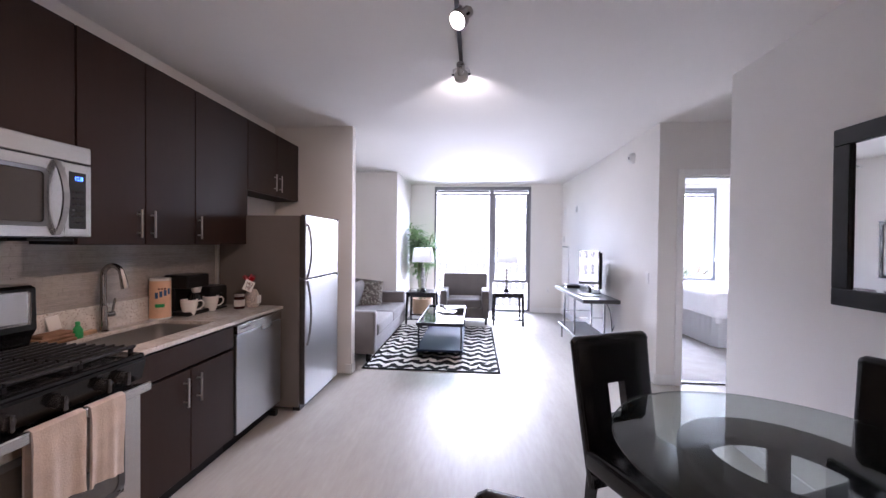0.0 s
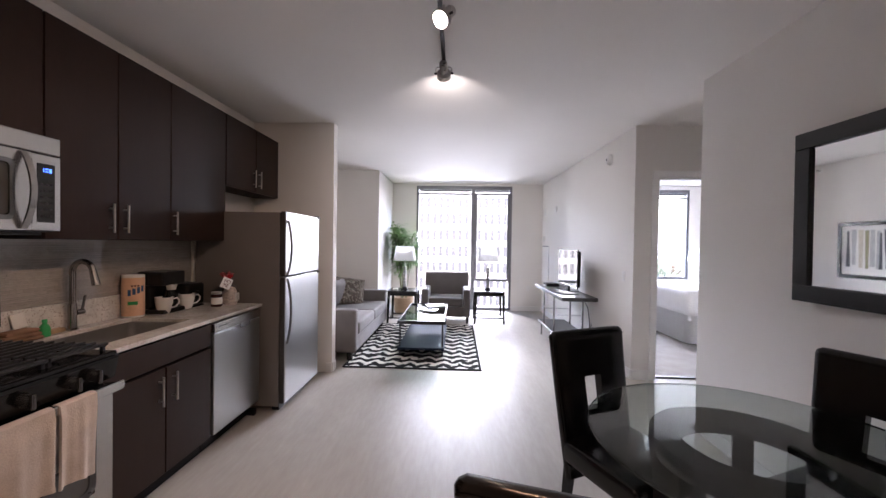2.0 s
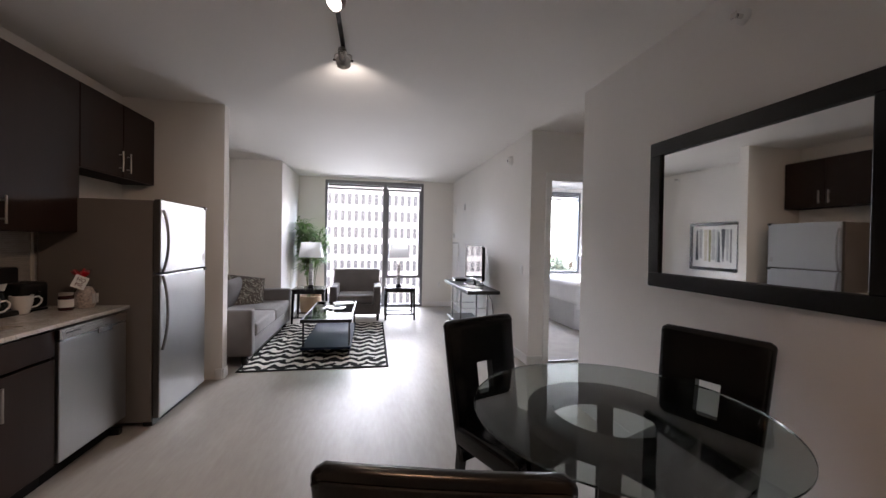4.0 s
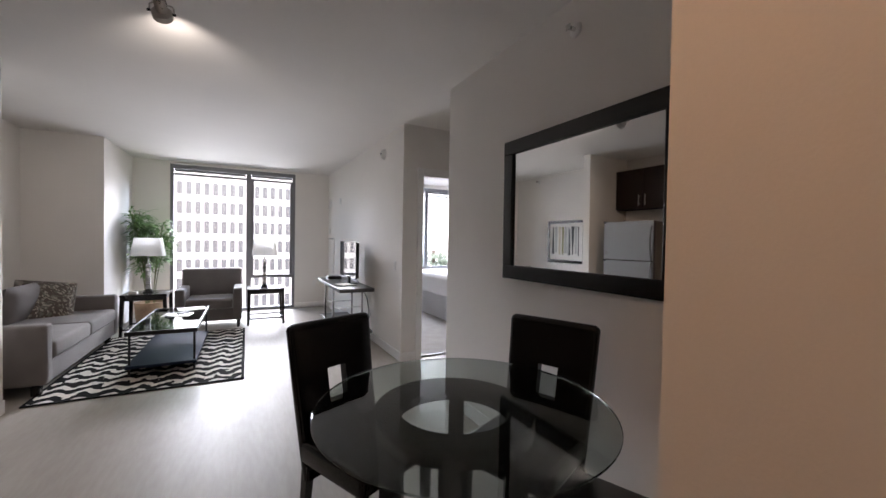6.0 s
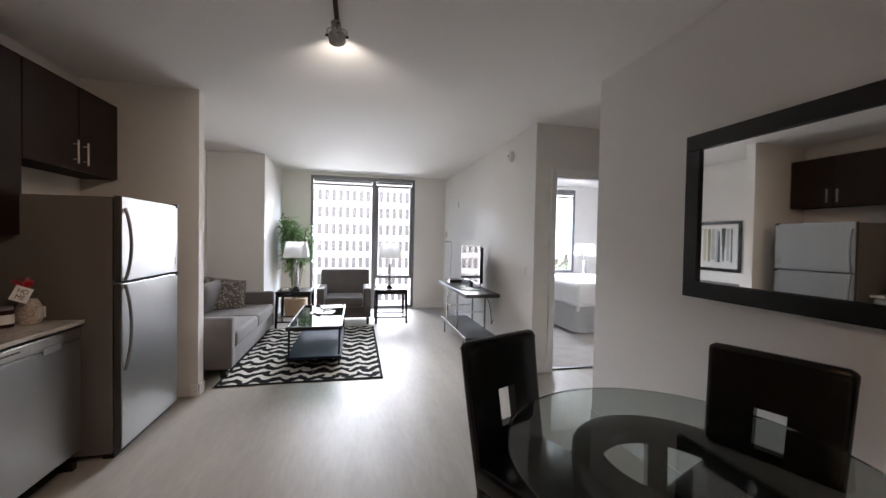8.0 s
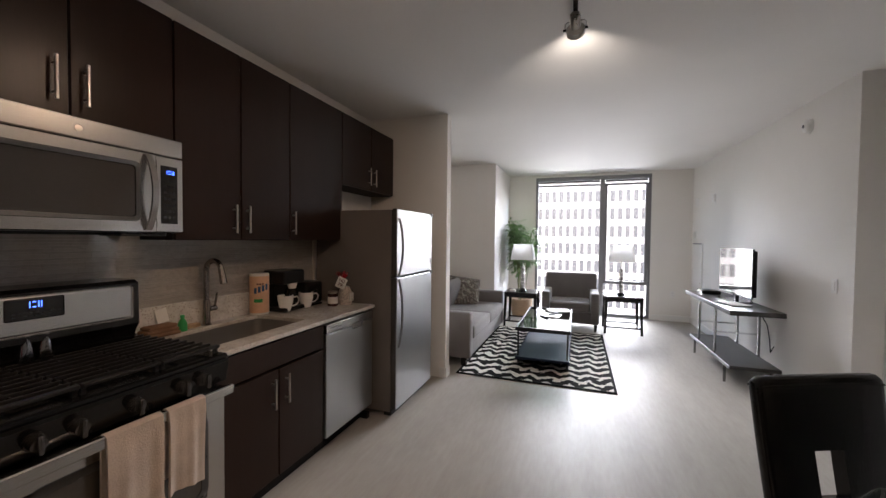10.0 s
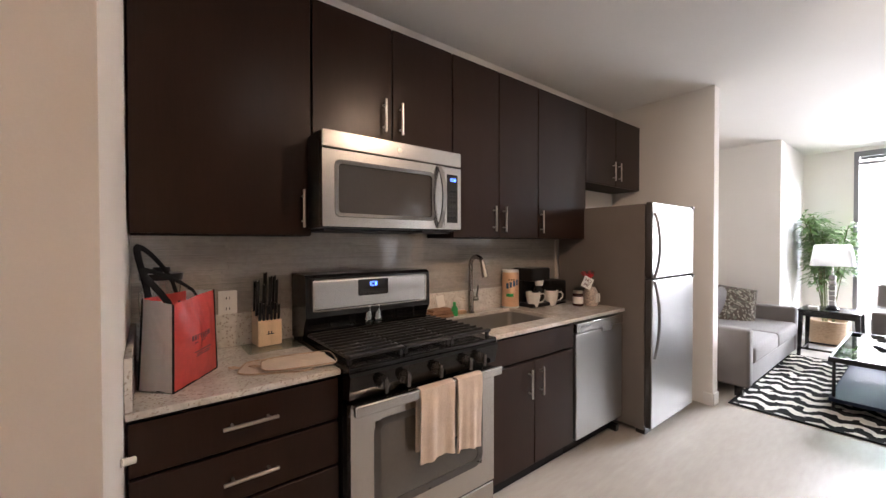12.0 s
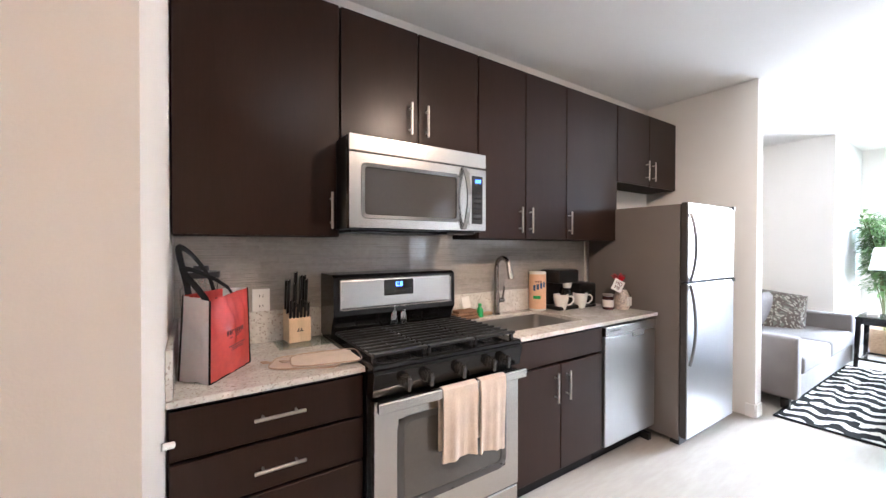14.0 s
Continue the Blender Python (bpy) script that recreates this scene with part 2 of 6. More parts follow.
SATIN = mat("satin_dark_steel", (0.36, 0.345, 0.33), 0.22, 1.0, var=0.03)
KNOB = mat("knob_black", (0.11, 0.107, 0.104), 0.22, 0.8, var=0.1)
BRONZE = mat("dark_bronze", (0.05, 0.04, 0.035), 0.5, 0.6, var=0.1)
BLUEGLOW = glow("blue_digits", (0.05, 0.14, 1.0), 0.6)
BULB = glow("warm_bulb", (1.0, 0.94, 0.84), 7.0)
# Leaf green paled, with the haze of distance put into the colour.
FARLEAF = mat("hazed_far_foliage", (0.22, 0.27, 0.20), 0.8, var=0.3, scale=0.5, fine=3)
DARKCHROME = mat("dark_chrome", (0.22, 0.215, 0.21), 0.2, 1.0, var=0.05)
CONCRETE = mat("white_facade", (0.50, 0.50, 0.50), 0.8, var=0.04, scale=0.3, fine=3)
DARKPANE = mat("facade_window", (0.105, 0.11, 0.125), 0.25, var=0.40, scale=0.35)
ASPHALT = mat("street_asphalt", (0.06, 0.06, 0.065), 0.9, scale=0.05, fine=1)

# ---- building helpers ----


def thing(name, place=(0, 0, 0), turn=0.0, label="", category="", group="", kind=""):
    ob = new(name)
    ob.empty_display_size = 0.1
    ob.matrix_basis = pose(*place, 0, 0, turn)
    return tagged(ob, label, category, group, kind)


def part(name, bm, material, parent=None, label="", local=False, smooth=False):
    """Links a bmesh as one mesh object under a thing or a part; its points are in the world unless local."""
    if parent and not local:
        top = parent
        while top.parent:
            top = top.parent
        bm.transform(top.matrix_basis.inverted())
    bmesh.ops.recalc_face_normals(bm, faces=bm.faces)
    me = bpy.data.meshes.new(name)
    bm.to_mesh(me)
    bm.free()
    me.materials.append(material)
    if smooth:
        me.polygons.foreach_set("use_smooth", [True] * len(me.polygons))
        me.set_sharp_from_angle(angle=radians(50))
    ob = new(name, me)
    ob.parent = parent
    if label:
        ob["label"] = label
    return ob


def single(name, bm, material, label="", category="", kind="", group="", smooth=False):
    return tagged(part(name, bm, material, smooth=smooth), label, category, group, kind)


def box(x0, x1, y0, y1, z0, z1, bevel=0.0, seg=2, bm=None):
    own = bmesh.new()
    bmesh.ops.create_cube(own, size=1.0, matrix=Matrix.Translation(((x0 + x1) / 2, (y0 + y1) / 2, (z0 + z1) / 2)) @ Matrix.Diagonal((abs(x1 - x0), abs(y1 - y0), abs(z1 - z0), 1)))
    if bevel:
        bmesh.ops.bevel(own, geom=own.edges[:], offset=bevel, segments=seg, profile=0.5, affect="EDGES")
    return join(bm, own)


def join(bm, own):
    if bm is None:
        return own
    me = bpy.data.meshes.new("tmp")
    own.to_mesh(me)
    own.free()
    bm.from_mesh(me)
    bpy.data.meshes.remove(me)
    return bm


def cyl(a, b, r, r2=None, n=16, bm=None):
    """A rod or cone from a to b."""
    a, b = Vector(a), Vector(b)
    own = bmesh.new()
    bmesh.ops.create_cone(own, cap_ends=True, segments=n, radius1=r, radius2=r if r2 is None else r2, depth=(b - a).length)
    own.transform(Matrix.Translation((a + b) / 2) @ (b - a).to_track_quat("Z", "Y").to_matrix().to_4x4())
    return join(bm, own)


def lathe(profile, place=(0, 0, 0), n=28, bm=None, cap=True):
    """Turns (radius, height) pairs round the upright axis."""
    own = bmesh.new()
    rings = []
    for r, z in profile:
        rings.append([own.verts.new((place[0] + r * math.cos(2 * math.pi * k / n), place[1] + r * math.sin(2 * math.pi * k / n), place[2] + z)) for k in range(n)])
    for a, b in zip(rings, rings[1:]):
        for k in range(n):
            own.faces.new((a[k], a[(k + 1) % n], b[(k + 1) % n], b[k]))
    for ring in (rings[0], rings[-1]):
        if cap and profile[rings.index(ring)][0] > 1e-4:
            own.faces.new(ring)
    bmesh.ops.remove_doubles(own, verts=own.verts, dist=1e-5)
    return join(bm, own)


def tube(points, r, n=10, bm=None, flat=1.0):
    """A round or flattened bar along a line of points."""
    own = bmesh.new()
    pts = [Vector(p) for p in points]
    rings, side = [], None
    for i, p in enumerate(pts):
        d = (pts[min(i + 1, len(pts) - 1)] - pts[max(i - 1, 0)]).normalized()
        if side is None:
            side = d.orthogonal().normalized()
        side = (side - d * side.dot(d)).normalized()
        up = d.cross(side)
        rings.append([own.verts.new(p + r * (math.cos(a) * side + flat * math.sin(a) * up)) for a in (2 * math.pi * k / n for k in range(n))])
    for a, b in zip(rings, rings[1:]):
        for k in range(n):
            own.faces.new((a[k], a[(k + 1) % n], b[(k + 1) % n], b[k]))
    own.faces.new(rings[0]), own.faces.new(rings[-1])
    return join(bm, own)


def arc(centre, r, a0, a1, n, u, v):
    c, u, v = Vector(centre), Vector(u), Vector(v)
    return [c + r * (math.cos(a) * u + math.sin(a) * v) for a in (radians(a0 + (a1 - a0) * k / n) for k in range(n + 1))]


def cushion(w, d, h, n=12, power=4.0, crown=0.35):
    """A stuffed cushion lying flat, centred at the origin, with full edges and a raised middle."""
    bm = bmesh.new()

    def pt(u, v, s):
        edge = max(0.0, (1 - abs(u) ** power) * (1 - abs(v) ** power)) ** 0.42
        wob = 0.03 * noise.noise(Vector((u * 2.1 + w * 7, v * 2.3 + d * 5, s * 1.7)))
        return (u * w / 2 * (1 - 0.03 * (1 - edge)), v * d / 2 * (1 - 0.03 * (1 - edge)), s * h / 2 * edge * (1 - crown + crown * (1 - u * u) * (1 - v * v) + wob))

    for s in (-1, 1):
        g = [[bm.verts.new(pt(-1 + 2 * i / n, -1 + 2 * j / n, s)) for j in range(n + 1)] for i in range(n + 1)]
        for i in range(n):
            for j in range(n):
                bm.faces.new((g[i][j], g[i + 1][j], g[i + 1][j + 1], g[i][j + 1]))
    bmesh.ops.remove_doubles(bm, verts=bm.verts, dist=1e-4)
    return bm


def bars(rows, at, material_depth=0.001):
    """Plain bars (u0, u1, v0, v1) laid on a face; at(u, v, w) gives the place."""
    bm = bmesh.new()
    for u0, u1, v0, v1 in rows:
        vs = [bm.verts.new(at(u, v, w)) for w in (0, material_depth) for u, v in ((u0, v0), (u1, v0), (u1, v1), (u0, v1))]
        for f in ((0, 1, 2, 3), (4, 5, 6, 7), (0, 1, 5, 4), (1, 2, 6, 5), (2, 3, 7, 6), (3, 0, 4, 7)):
            bm.faces.new([vs[k] for k in f])
    return bm


def bar_handle(parent, a, b, out, r=0.006):
    """A bar pull with two posts; out is the way off the front."""
    a, b, out = Vector(a), Vector(b), Vector(out)
    bm = cyl(a, b, r, n=12)
    for k in (0.17, 0.83):
        p = a.lerp(b, k)
        cyl(p - out, p, r * 0.75, n=8, bm=bm)
    return part("handle", bm, NICKEL, parent, "satin nickel bar handle", smooth=True)

# ---- the rooms ----
H = 2.715
YW = 8.2
KW, LW, TW = -2.12, -2.10, 2.0
structure = dict(kind="structure")


def wall(name, *spans, label="off-white painted plaster wall", material=None):
    bm = None
    for s in spans:
        bm = box(*s, bm=bm)
    return single(name, bm, material or PAINT, label, "wall", **structure)


single("floor", box(-2.3, 3.3, -2.7, YW + 0.2, -0.12, 0.0), FLOOR, "pale cream satin resilient floor", "floor", **structure)
single("floor_bedroom", box(2.12, 5.8, 4.22, YW + 0.1, -0.10, 0.012), CARPET, "grey-beige cut pile bedroom carpet", "carpet", **structure)
single("ceiling", box(-2.4, 5.9, -2.8, YW + 0.3, H, H + 0.15), CEIL, "smooth white painted ceiling", "ceiling", **structure)
wall("wall_kitchen", (KW - 0.14, KW, 0.15, 4.10, 0, H))
wall("wall_kitchen_return", (KW - 0.14, -0.89, 0.15, 0.27, 0, H))
wall("wall_hall_west", (-1.01, -0.89, -2.6, 0.15, 0, H))
wall("wall_stub", (KW - 0.14, -1.235, 4.10, 4.215, 0, H))
wall("wall_living_west", (LW - 0.14, LW, 4.215, YW + 0.2, 0, H))
wall("wall_column", (LW, -1.29, 6.76, YW, 0, H), label="off-white boxed-out plaster column")
WX0, WX1, WZ0, WZ1 = -0.770, 1.283, 0.012, 2.668
wall("wall_window", (LW, WX0, YW, YW + 0.2, 0, H), (WX1, 2.0, YW, YW + 0.2, 0, H), (WX0, WX1, YW, YW + 0.2, WZ1, H), (WX0, WX1, YW, YW + 0.2, -0.1, WZ0))
SLANT = 0.065 / (YW - 4.14)


def tw(y):
    """The room face of the television wall, which runs slightly out of square."""
    return TW - SLANT * (y - 4.14)


bm = box(TW, TW + 0.12, 4.14, YW, 0, H)
for v in bm.verts:
    v.co.x -= SLANT * (v.co.y - 4.14)
single("wall_television", bm, PAINT, "off-white painted plaster wall", "wall", **structure)
DX0, DX1, DZ = 2.24, 3.02, 2.165
wall("wall_bedroom_door", (TW + 0.12, DX0, 4.14, 4.26, 0, H), (DX1, 5.8, 4.14, 4.26, 0, H), (DX0, DX1, 4.14, 4.26, DZ, H))
wall("wall_mirror", (TW, TW + 0.12, 0.265, 3.04, 0, H))
wall("wall_recess_south", (TW + 0.12, 3.2, 2.92, 3.04, 0, H))
wall("wall_recess_east", (3.08, 3.2, 3.04, 4.14, 0, H))
wall("wall_nook_south", (0.89, TW, 0.265, 0.385, 0, H))
wall("wall_hall_east", (0.89, 1.01, -2.6, 0.265, 0, H))
wall("wall_hall_south", (-1.01, 1.01, -2.72, -2.6, 0, H))
BX0, BX1, BZ0, BZ1 = 3.47, 5.0, 0.752, 2.63
wall("wall_bedroom_window", (2.0, BX0, YW, YW + 0.2, 0, H), (BX1, 5.8, YW, YW + 0.2, 0, H), (BX0, BX1, YW, YW + 0.2, BZ1, H), (BX0, BX1, YW, YW + 0.2, 0, BZ0))
wall("wall_bedroom_east", (5.66, 5.8, 4.26, YW, 0, H))

# baseboards: runs along x (y given) or y (x given), with the way they stand proud
RUNS = [("y", LW, 1, 4.215, 6.76), ("x", 6.76, -1, LW, -1.29), ("y", -1.29, 1, 6.76, YW), ("x", YW, -1, -1.29, WX0), ("x", YW, -1, WX1, TW - 0.077), ("y", TW, -1, 4.14, YW),
        ("x", 4.14, -1, TW, DX0 - 0.06), ("x", 4.14, -1, DX1 + 0.06, 3.08), ("y", TW, -1, 0.385, 3.04), ("x", 3.04, 1, TW, 3.08), ("x", 0.385, 1, 0.89, TW), ("y", 0.89, -1, -2.6, 0.385),
        ("y", -0.89, 1, -2.6, 0.27), ("x", 4.10, -1, -1.30, -1.235), ("y", -1.235, 1, 4.10, 4.215), ("x", YW, -1, 2.12, 5.66), ("x", 4.215, 1, LW, -1.235)]
for axis, at, out, a, b in RUNS:
    lo, hi = sorted((at, at + out * 0.012))
    bm = box(a, b, lo, hi, 0, 0.105, 0.003, 1) if axis == "x" else box(lo, hi, a, b, 0, 0.105, 0.003, 1)
    if (axis, at, b) == ("y", TW, YW):
        for v in bm.verts:
            v.co.x -= SLANT * (v.co.y - 4.14)
    single("baseboard", bm, TRIM, "white painted baseboard", "baseboard", **structure)

# bedroom door casing
for s in ((DX0 - 0.06, DX0, 4.122, 4.14, 0, DZ + 0.07), (DX1, DX1 + 0.06, 4.122, 4.14, 0, DZ + 0.07), (DX0, DX1, 4.122, 4.14, DZ, DZ + 0.07),
          (DX0, DX0 + 0.018, 4.14, 4.26, 0, DZ), (DX1 - 0.018, DX1, 4.14, 4.26, 0, DZ), (DX0 + 0.018, DX1 - 0.018, 4.14, 4.26, DZ - 0.018, DZ)):
    single("door_trim", box(*s, 0.002, 1), TRIM, "white painted door casing", "trim", **structure)
single("threshold", box(DX0 + 0.018, DX1 - 0.018, 4.19, 4.24, 0.0, 0.016, 0.004, 1), mat("dark_threshold", (0.06, 0.05, 0.045), 0.5), "dark threshold strip under the bedroom door", "threshold", **structure)


def window(name, x0, x1, z0, z1, mull, label, sill_rail):
    """A metal-framed window: frame, mullion, sash rails and panes, with a rolled blind box at the head."""
    w = thing(name, ((x0 + x1) / 2, YW + 0.050, z0), label=label, category="window", kind="structure")
    f, y0, y1 = 0.05, YW + 0.005, YW + 0.085
    bm = box(x0, x0 + f, y0, y1, z0, z1, 0.004, 1)
    for s in ((x1 - f, x1, y0, y1, z0, z1), (x0 + f, x1 - f, y0, y1, z1 - 0.075, z1), (x0 + f, x1 - f, y0, y1, z0, z0 + f)):
        box(*s, 0.004, 1, bm=bm)
    part("window_frame", bm, WINFRAME, w)
    part("mullion", box(mull - 0.042, mull + 0.042, y0 + 0.002, y1, z0 + f, z1 - 0.075, 0.004, 1), WINFRAME, w)
    for a, b in ((x0 + f, mull - 0.042), (mull + 0.042, x1 - f)):
        part("head_rail", box(a, b, YW + 0.030, YW + 0.075, z1 - 0.185, z1 - 0.15, 0.004, 1), WINFRAME, w)
        part("blind_roll", cyl((a + 0.01, YW + 0.035, z1 - 0.100), (b - 0.01, YW + 0.035, z1 - 0.100), 0.022, n=12), WINFRAME, w, "rolled-up grey blind", smooth=True)
        if sill_rail and a > x0 + f:
            for q in (a, b - 0.045):
                part("sash_stile", box(q, q + 0.045, YW + 0.012, YW + 0.074, sill_rail + 0.03, z1 - 0.185, 0.004, 1), WINFRAME, w)
        lows = [z0 + f] if not sill_rail or a == x0 + f else [z0 + f, sill_rail + 0.03]
        if len(lows) == 2:
            part("sash_rail", box(a, b, YW + 0.015, YW + 0.075, sill_rail - 0.03, sill_rail + 0.03, 0.004, 1), WINFRAME, w)
            part("latch", box((a + b) / 2 - 0.04, (a + b) / 2 + 0.04, YW - 0.010, YW + 0.015, sill_rail - 0.01, sill_rail + 0.012, 0.004, 1), WINFRAME, w)
        for z in lows:
            top = sill_rail - 0.03 if len(lows) == 2 and z == lows[0] else z1 - 0.185
            p = part("pane", box(a, b, YW + 0.050, YW + 0.054, z, top), WINGLASS, w, "clear glass pane")
            p.visible_shadow = False
        p = part("pane", box(a, b, YW + 0.050, YW + 0.054, z1 - 0.15, z1 - 0.075), WINGLASS, w, "clear glass pane")
        p.visible_shadow = False
    return w


window("window_1", WX0, WX1, WZ0, WZ1, 0.458, "floor-to-ceiling window with dark grey metal frame", 0.652)
window("window_2", BX0, BX1, BZ0, BZ1, 4.185, "bedroom window with dark grey metal frame", None)

# ---- the street outside ----
GZ = -24.0
single("ground", box(-900, 900, 8.6, 1600, GZ - 0.5, GZ), ASPHALT, "grey city street far below", "ground", **structure)
# Added emissive panel: the brightness of hazy sky near the horizon.
HAZE = glow("pale_haze_glow", (0.93, 0.97, 1.0), 0.42)
single("backdrop", box(-60, 260, 150, 151, GZ, 70), HAZE, "added glowing panel standing in for bright hazy sky and distance", "sky", **structure)


def office_block():
    y, pitch, storey = 80.0, 1.349, 3.41
    c0, c1, rows = -16, 13, 10
    x0, x1, zt = -0.558 + (c0 - 0.5) * pitch, -0.558 + (c1 - 0.5) * pitch, 13.0
    mid, w, h = 3.217 + 2 * storey, 0.41, 1.095
    b = thing("office_building", ((x0 + x1) / 2, y, GZ), label="white concrete office block with rows of narrow windows", category="building")
    part("core", box(x0 + 0.1, x1 - 0.1, y + 0.6, y + 22, GZ, zt - 0.5), mat("dark_interior", (0.06, 0.06, 0.07), 0.8), b, "dark interior behind the windows")
    bm = None
    last = zt
    for r in range(rows + 1):
        z = mid - r * storey + h if r < rows else GZ
        bm = box(x0, x1, y, y + 0.5, z, last, bm=bm)
        last = z - 2 * h
    part("spandrels", bm, CONCRETE, b)["kind"] = "stuff"
    bm = bmesh.new()
    for r in range(rows):
        for c in range(c0, c1 + 1):
            x, z = -0.558 + (c - 0.5) * pitch, mid - r * storey - h
            d = pitch / 2 - w
            vs = [bm.verts.new(p) for p in ((x - d, y, z), (x + d, y, z), (x + d, y, z + 2 * h), (x - d, y, z + 2 * h), (x - d, y + 0.5, z), (x + d, y + 0.5, z), (x + d, y + 0.5, z + 2 * h), (x - d, y + 0.5, z + 2 * h))]
            for f in ((0, 1, 2, 3), (0, 4, 7, 3), (1, 5, 6, 2)):
                bm.faces.new([vs[k] for k in f])
    part("piers", bm, CONCRETE, b)["kind"] = "stuff"
    first = None
    for r in range(rows):
        for c in range(c0, c1):
            place = Vector((-0.558 + c * pitch, y + 0.14, mid - r * storey - h)) - b.location
            if first is None:
                first = ob = part("window", box(-w, w, 0, 0.05, 0, 2 * h), DARKPANE, b, "tinted office window", local=True)
            else:
                ob = new("window", first.data)
                ob.parent = b
            ob.location = place


office_block()


def street_tree(x, y, top, seed):
    rnd = random.Random(seed)
    t = thing("street_tree", (x, y, GZ), label="tall leafy street tree across the road", category="tree", group="street trees")
    part("trunk", tube([(x, y, GZ), (x + 0.2, y, GZ + 8), (x, y + 0.2, top - 6), (x - 0.2, y, top - 2)], 0.28, 8), mat("bark", (0.10, 0.08, 0.06), 0.9), t, smooth=True)
    crown = bmesh.new()
    for k in range(7):
        a, h = rnd.uniform(0, 6.283), rnd.uniform(top - 11, top - 3)
        end = Vector((x + math.cos(a) * rnd.uniform(2, 4.2), y + math.sin(a) * rnd.uniform(2, 4.2), h + rnd.uniform(1, 3.5)))
        part("limb", tube([(x, y, h), ((x + end.x) / 2, (y + end.y) / 2, h + 1), end], 0.09, 6), mat("bark", (0.10, 0.08, 0.06), 0.9), t, smooth=True)
    for k in range(2200):
        a, e, r = rnd.uniform(0, 6.283), rnd.uniform(-0.9, 1.3), rnd.uniform(0.55, 1.0)
        q = Vector((math.cos(a) * math.cos(e) * 4.8, math.sin(a) * math.cos(e) * 4.8, math.sin(e) * 6.0)) * r
        q *= 0.8 + 0.35 * noise.noise(q * 0.35 + Vector((seed, 0, 0)))
        c = Vector((x, y, top - 6.5)) + q
        d = Vector((rnd.uniform(-1, 1), rnd.uniform(-1, 1), rnd.uniform(-1, 1))).normalized()
        s = d.orthogonal().normalized() * rnd.uniform(0.10, 0.22)
        crown.faces.new([crown.verts.new(v) for v in (c - d * 0.28, c + s, c + d * 0.28, c - s)])
    part("crown", crown, FARLEAF, t, "dense green crown")["kind"] = "stuff"


street_tree(23.0, 46.0, 2.2, 1)
street_tree(30.5, 54.0, 0.8, 2)
street_tree(37.0, 62.0, 1.2, 3)

# ---- kitchen ----
UX, BX = -1.848, -1.51
UB, UT = 1.418, 2.50


def cabinet(name, y0, y1, z0, z1, front, doors, label, handles, category="cabinet", back=KW + 0.002, kick=False, stack=False, body_top=None):
    """A cabinet box with slab fronts. doors: (y0, y1, z0, z1); handles: one (a, b) line for each door, or None."""
    c = thing(name, ((front + back) / 2, (y0 + y1) / 2, z0), label=label, category=category)
    part("body", box(back, front - 0.022, y0 + 0.001, y1 - 0.001, z0, body_top or z1, 0.001, 1), CARCASS, c)
    for (a, b, lo, hi), handle in zip(doors, handles):
        d = part("drawer" if stack else "door", box(front - 0.019, front, a + 0.0042, b - 0.0042, lo + 0.0035, hi - 0.0035, 0.0012, 1), ESPRESSO, c, "flat dark-stained slab front")
        if handle:
            bar_handle(d, *handle, (0.030, 0, 0))
    if kick:
        part("toe_kick", box(back, front - 0.075, y0 + 0.001, y1 - 0.001, 0, z0, 0, 1), KICK, c)
    return c


def up(y, z0, z1, x=UX + 0.030):
    return ((x, y, z0), (x, y, z1))


DARKWOOD = "dark espresso-stained slab-door kitchen "
cabinet("wall_cabinet", 0.275, 0.920, UB, UT, UX, [(0.275, 0.920, UB, UT)], DARKWOOD + "wall cabinet, single tall door", [up(0.876, 1.455, 1.622)])
cabinet("wall_cabinet", 0.922, 1.747, 1.885, UT, UX, [(0.922, 1.342, 1.885, UT), (1.342, 1.747, 1.885, UT)], DARKWOOD + "wall cabinet above the microwave", [up(1.289, 1.952, 2.116), up(1.388, 1.952, 2.116)])
cabinet("wall_cabinet", 1.749, 2.545, UB, UT, UX, [(1.749, 2.142, UB, UT), (2.142, 2.545, UB, UT)], DARKWOOD + "wall cabinet with two tall doors", [up(2.087, 1.460, 1.623), up(2.180, 1.460, 1.623)])
cabinet("wall_cabinet", 2.547, 3.160, UB, UT, UX, [(2.547, 3.160, UB, UT)], DARKWOOD + "wall cabinet above the coffee maker", [up(2.571, 1.458, 1.618)])
cabinet("wall_cabinet", 3.163, 4.097, 1.887, UT, UX, [(3.163, 3.642, 1.887, UT), (3.642, 4.097, 1.887, UT)], DARKWOOD + "short cabinet above the refrigerator", [up(3.587, 1.935, 2.10), up(3.688, 1.935, 2.10)])


def flat(z, a=0.511, b=0.676):
    return ((BX + 0.030, a, z), (BX + 0.030, b, z))


cabinet("drawer_cabinet", 0.274, 0.903, 0.104, 0.8835, BX, [(0.276, 0.903, 0.711, 0.872), (0.276, 0.903, 0.539, 0.705), (0.276, 0.903, 0.107, 0.533)], "dark espresso-stained base cabinet with three drawers",
        [flat(0.795), flat(0.618), flat(0.44)], kick=True, stack=True)
cabinet("base_cabinet", 1.684, 2.474, 0.104, 0.8835, BX, [(1.684, 2.474, 0.722, 0.872), (1.684, 2.080, 0.107, 0.712), (2.080, 2.474, 0.107, 0.712)], "dark espresso-stained sink base cabinet with two doors",
        [None, ((BX + 0.030, 2.027, 0.508), (BX + 0.030, 2.027, 0.671)), ((BX + 0.030, 2.128, 0.508), (BX + 0.030, 2.128, 0.671))], kick=True, body_top=0.698)


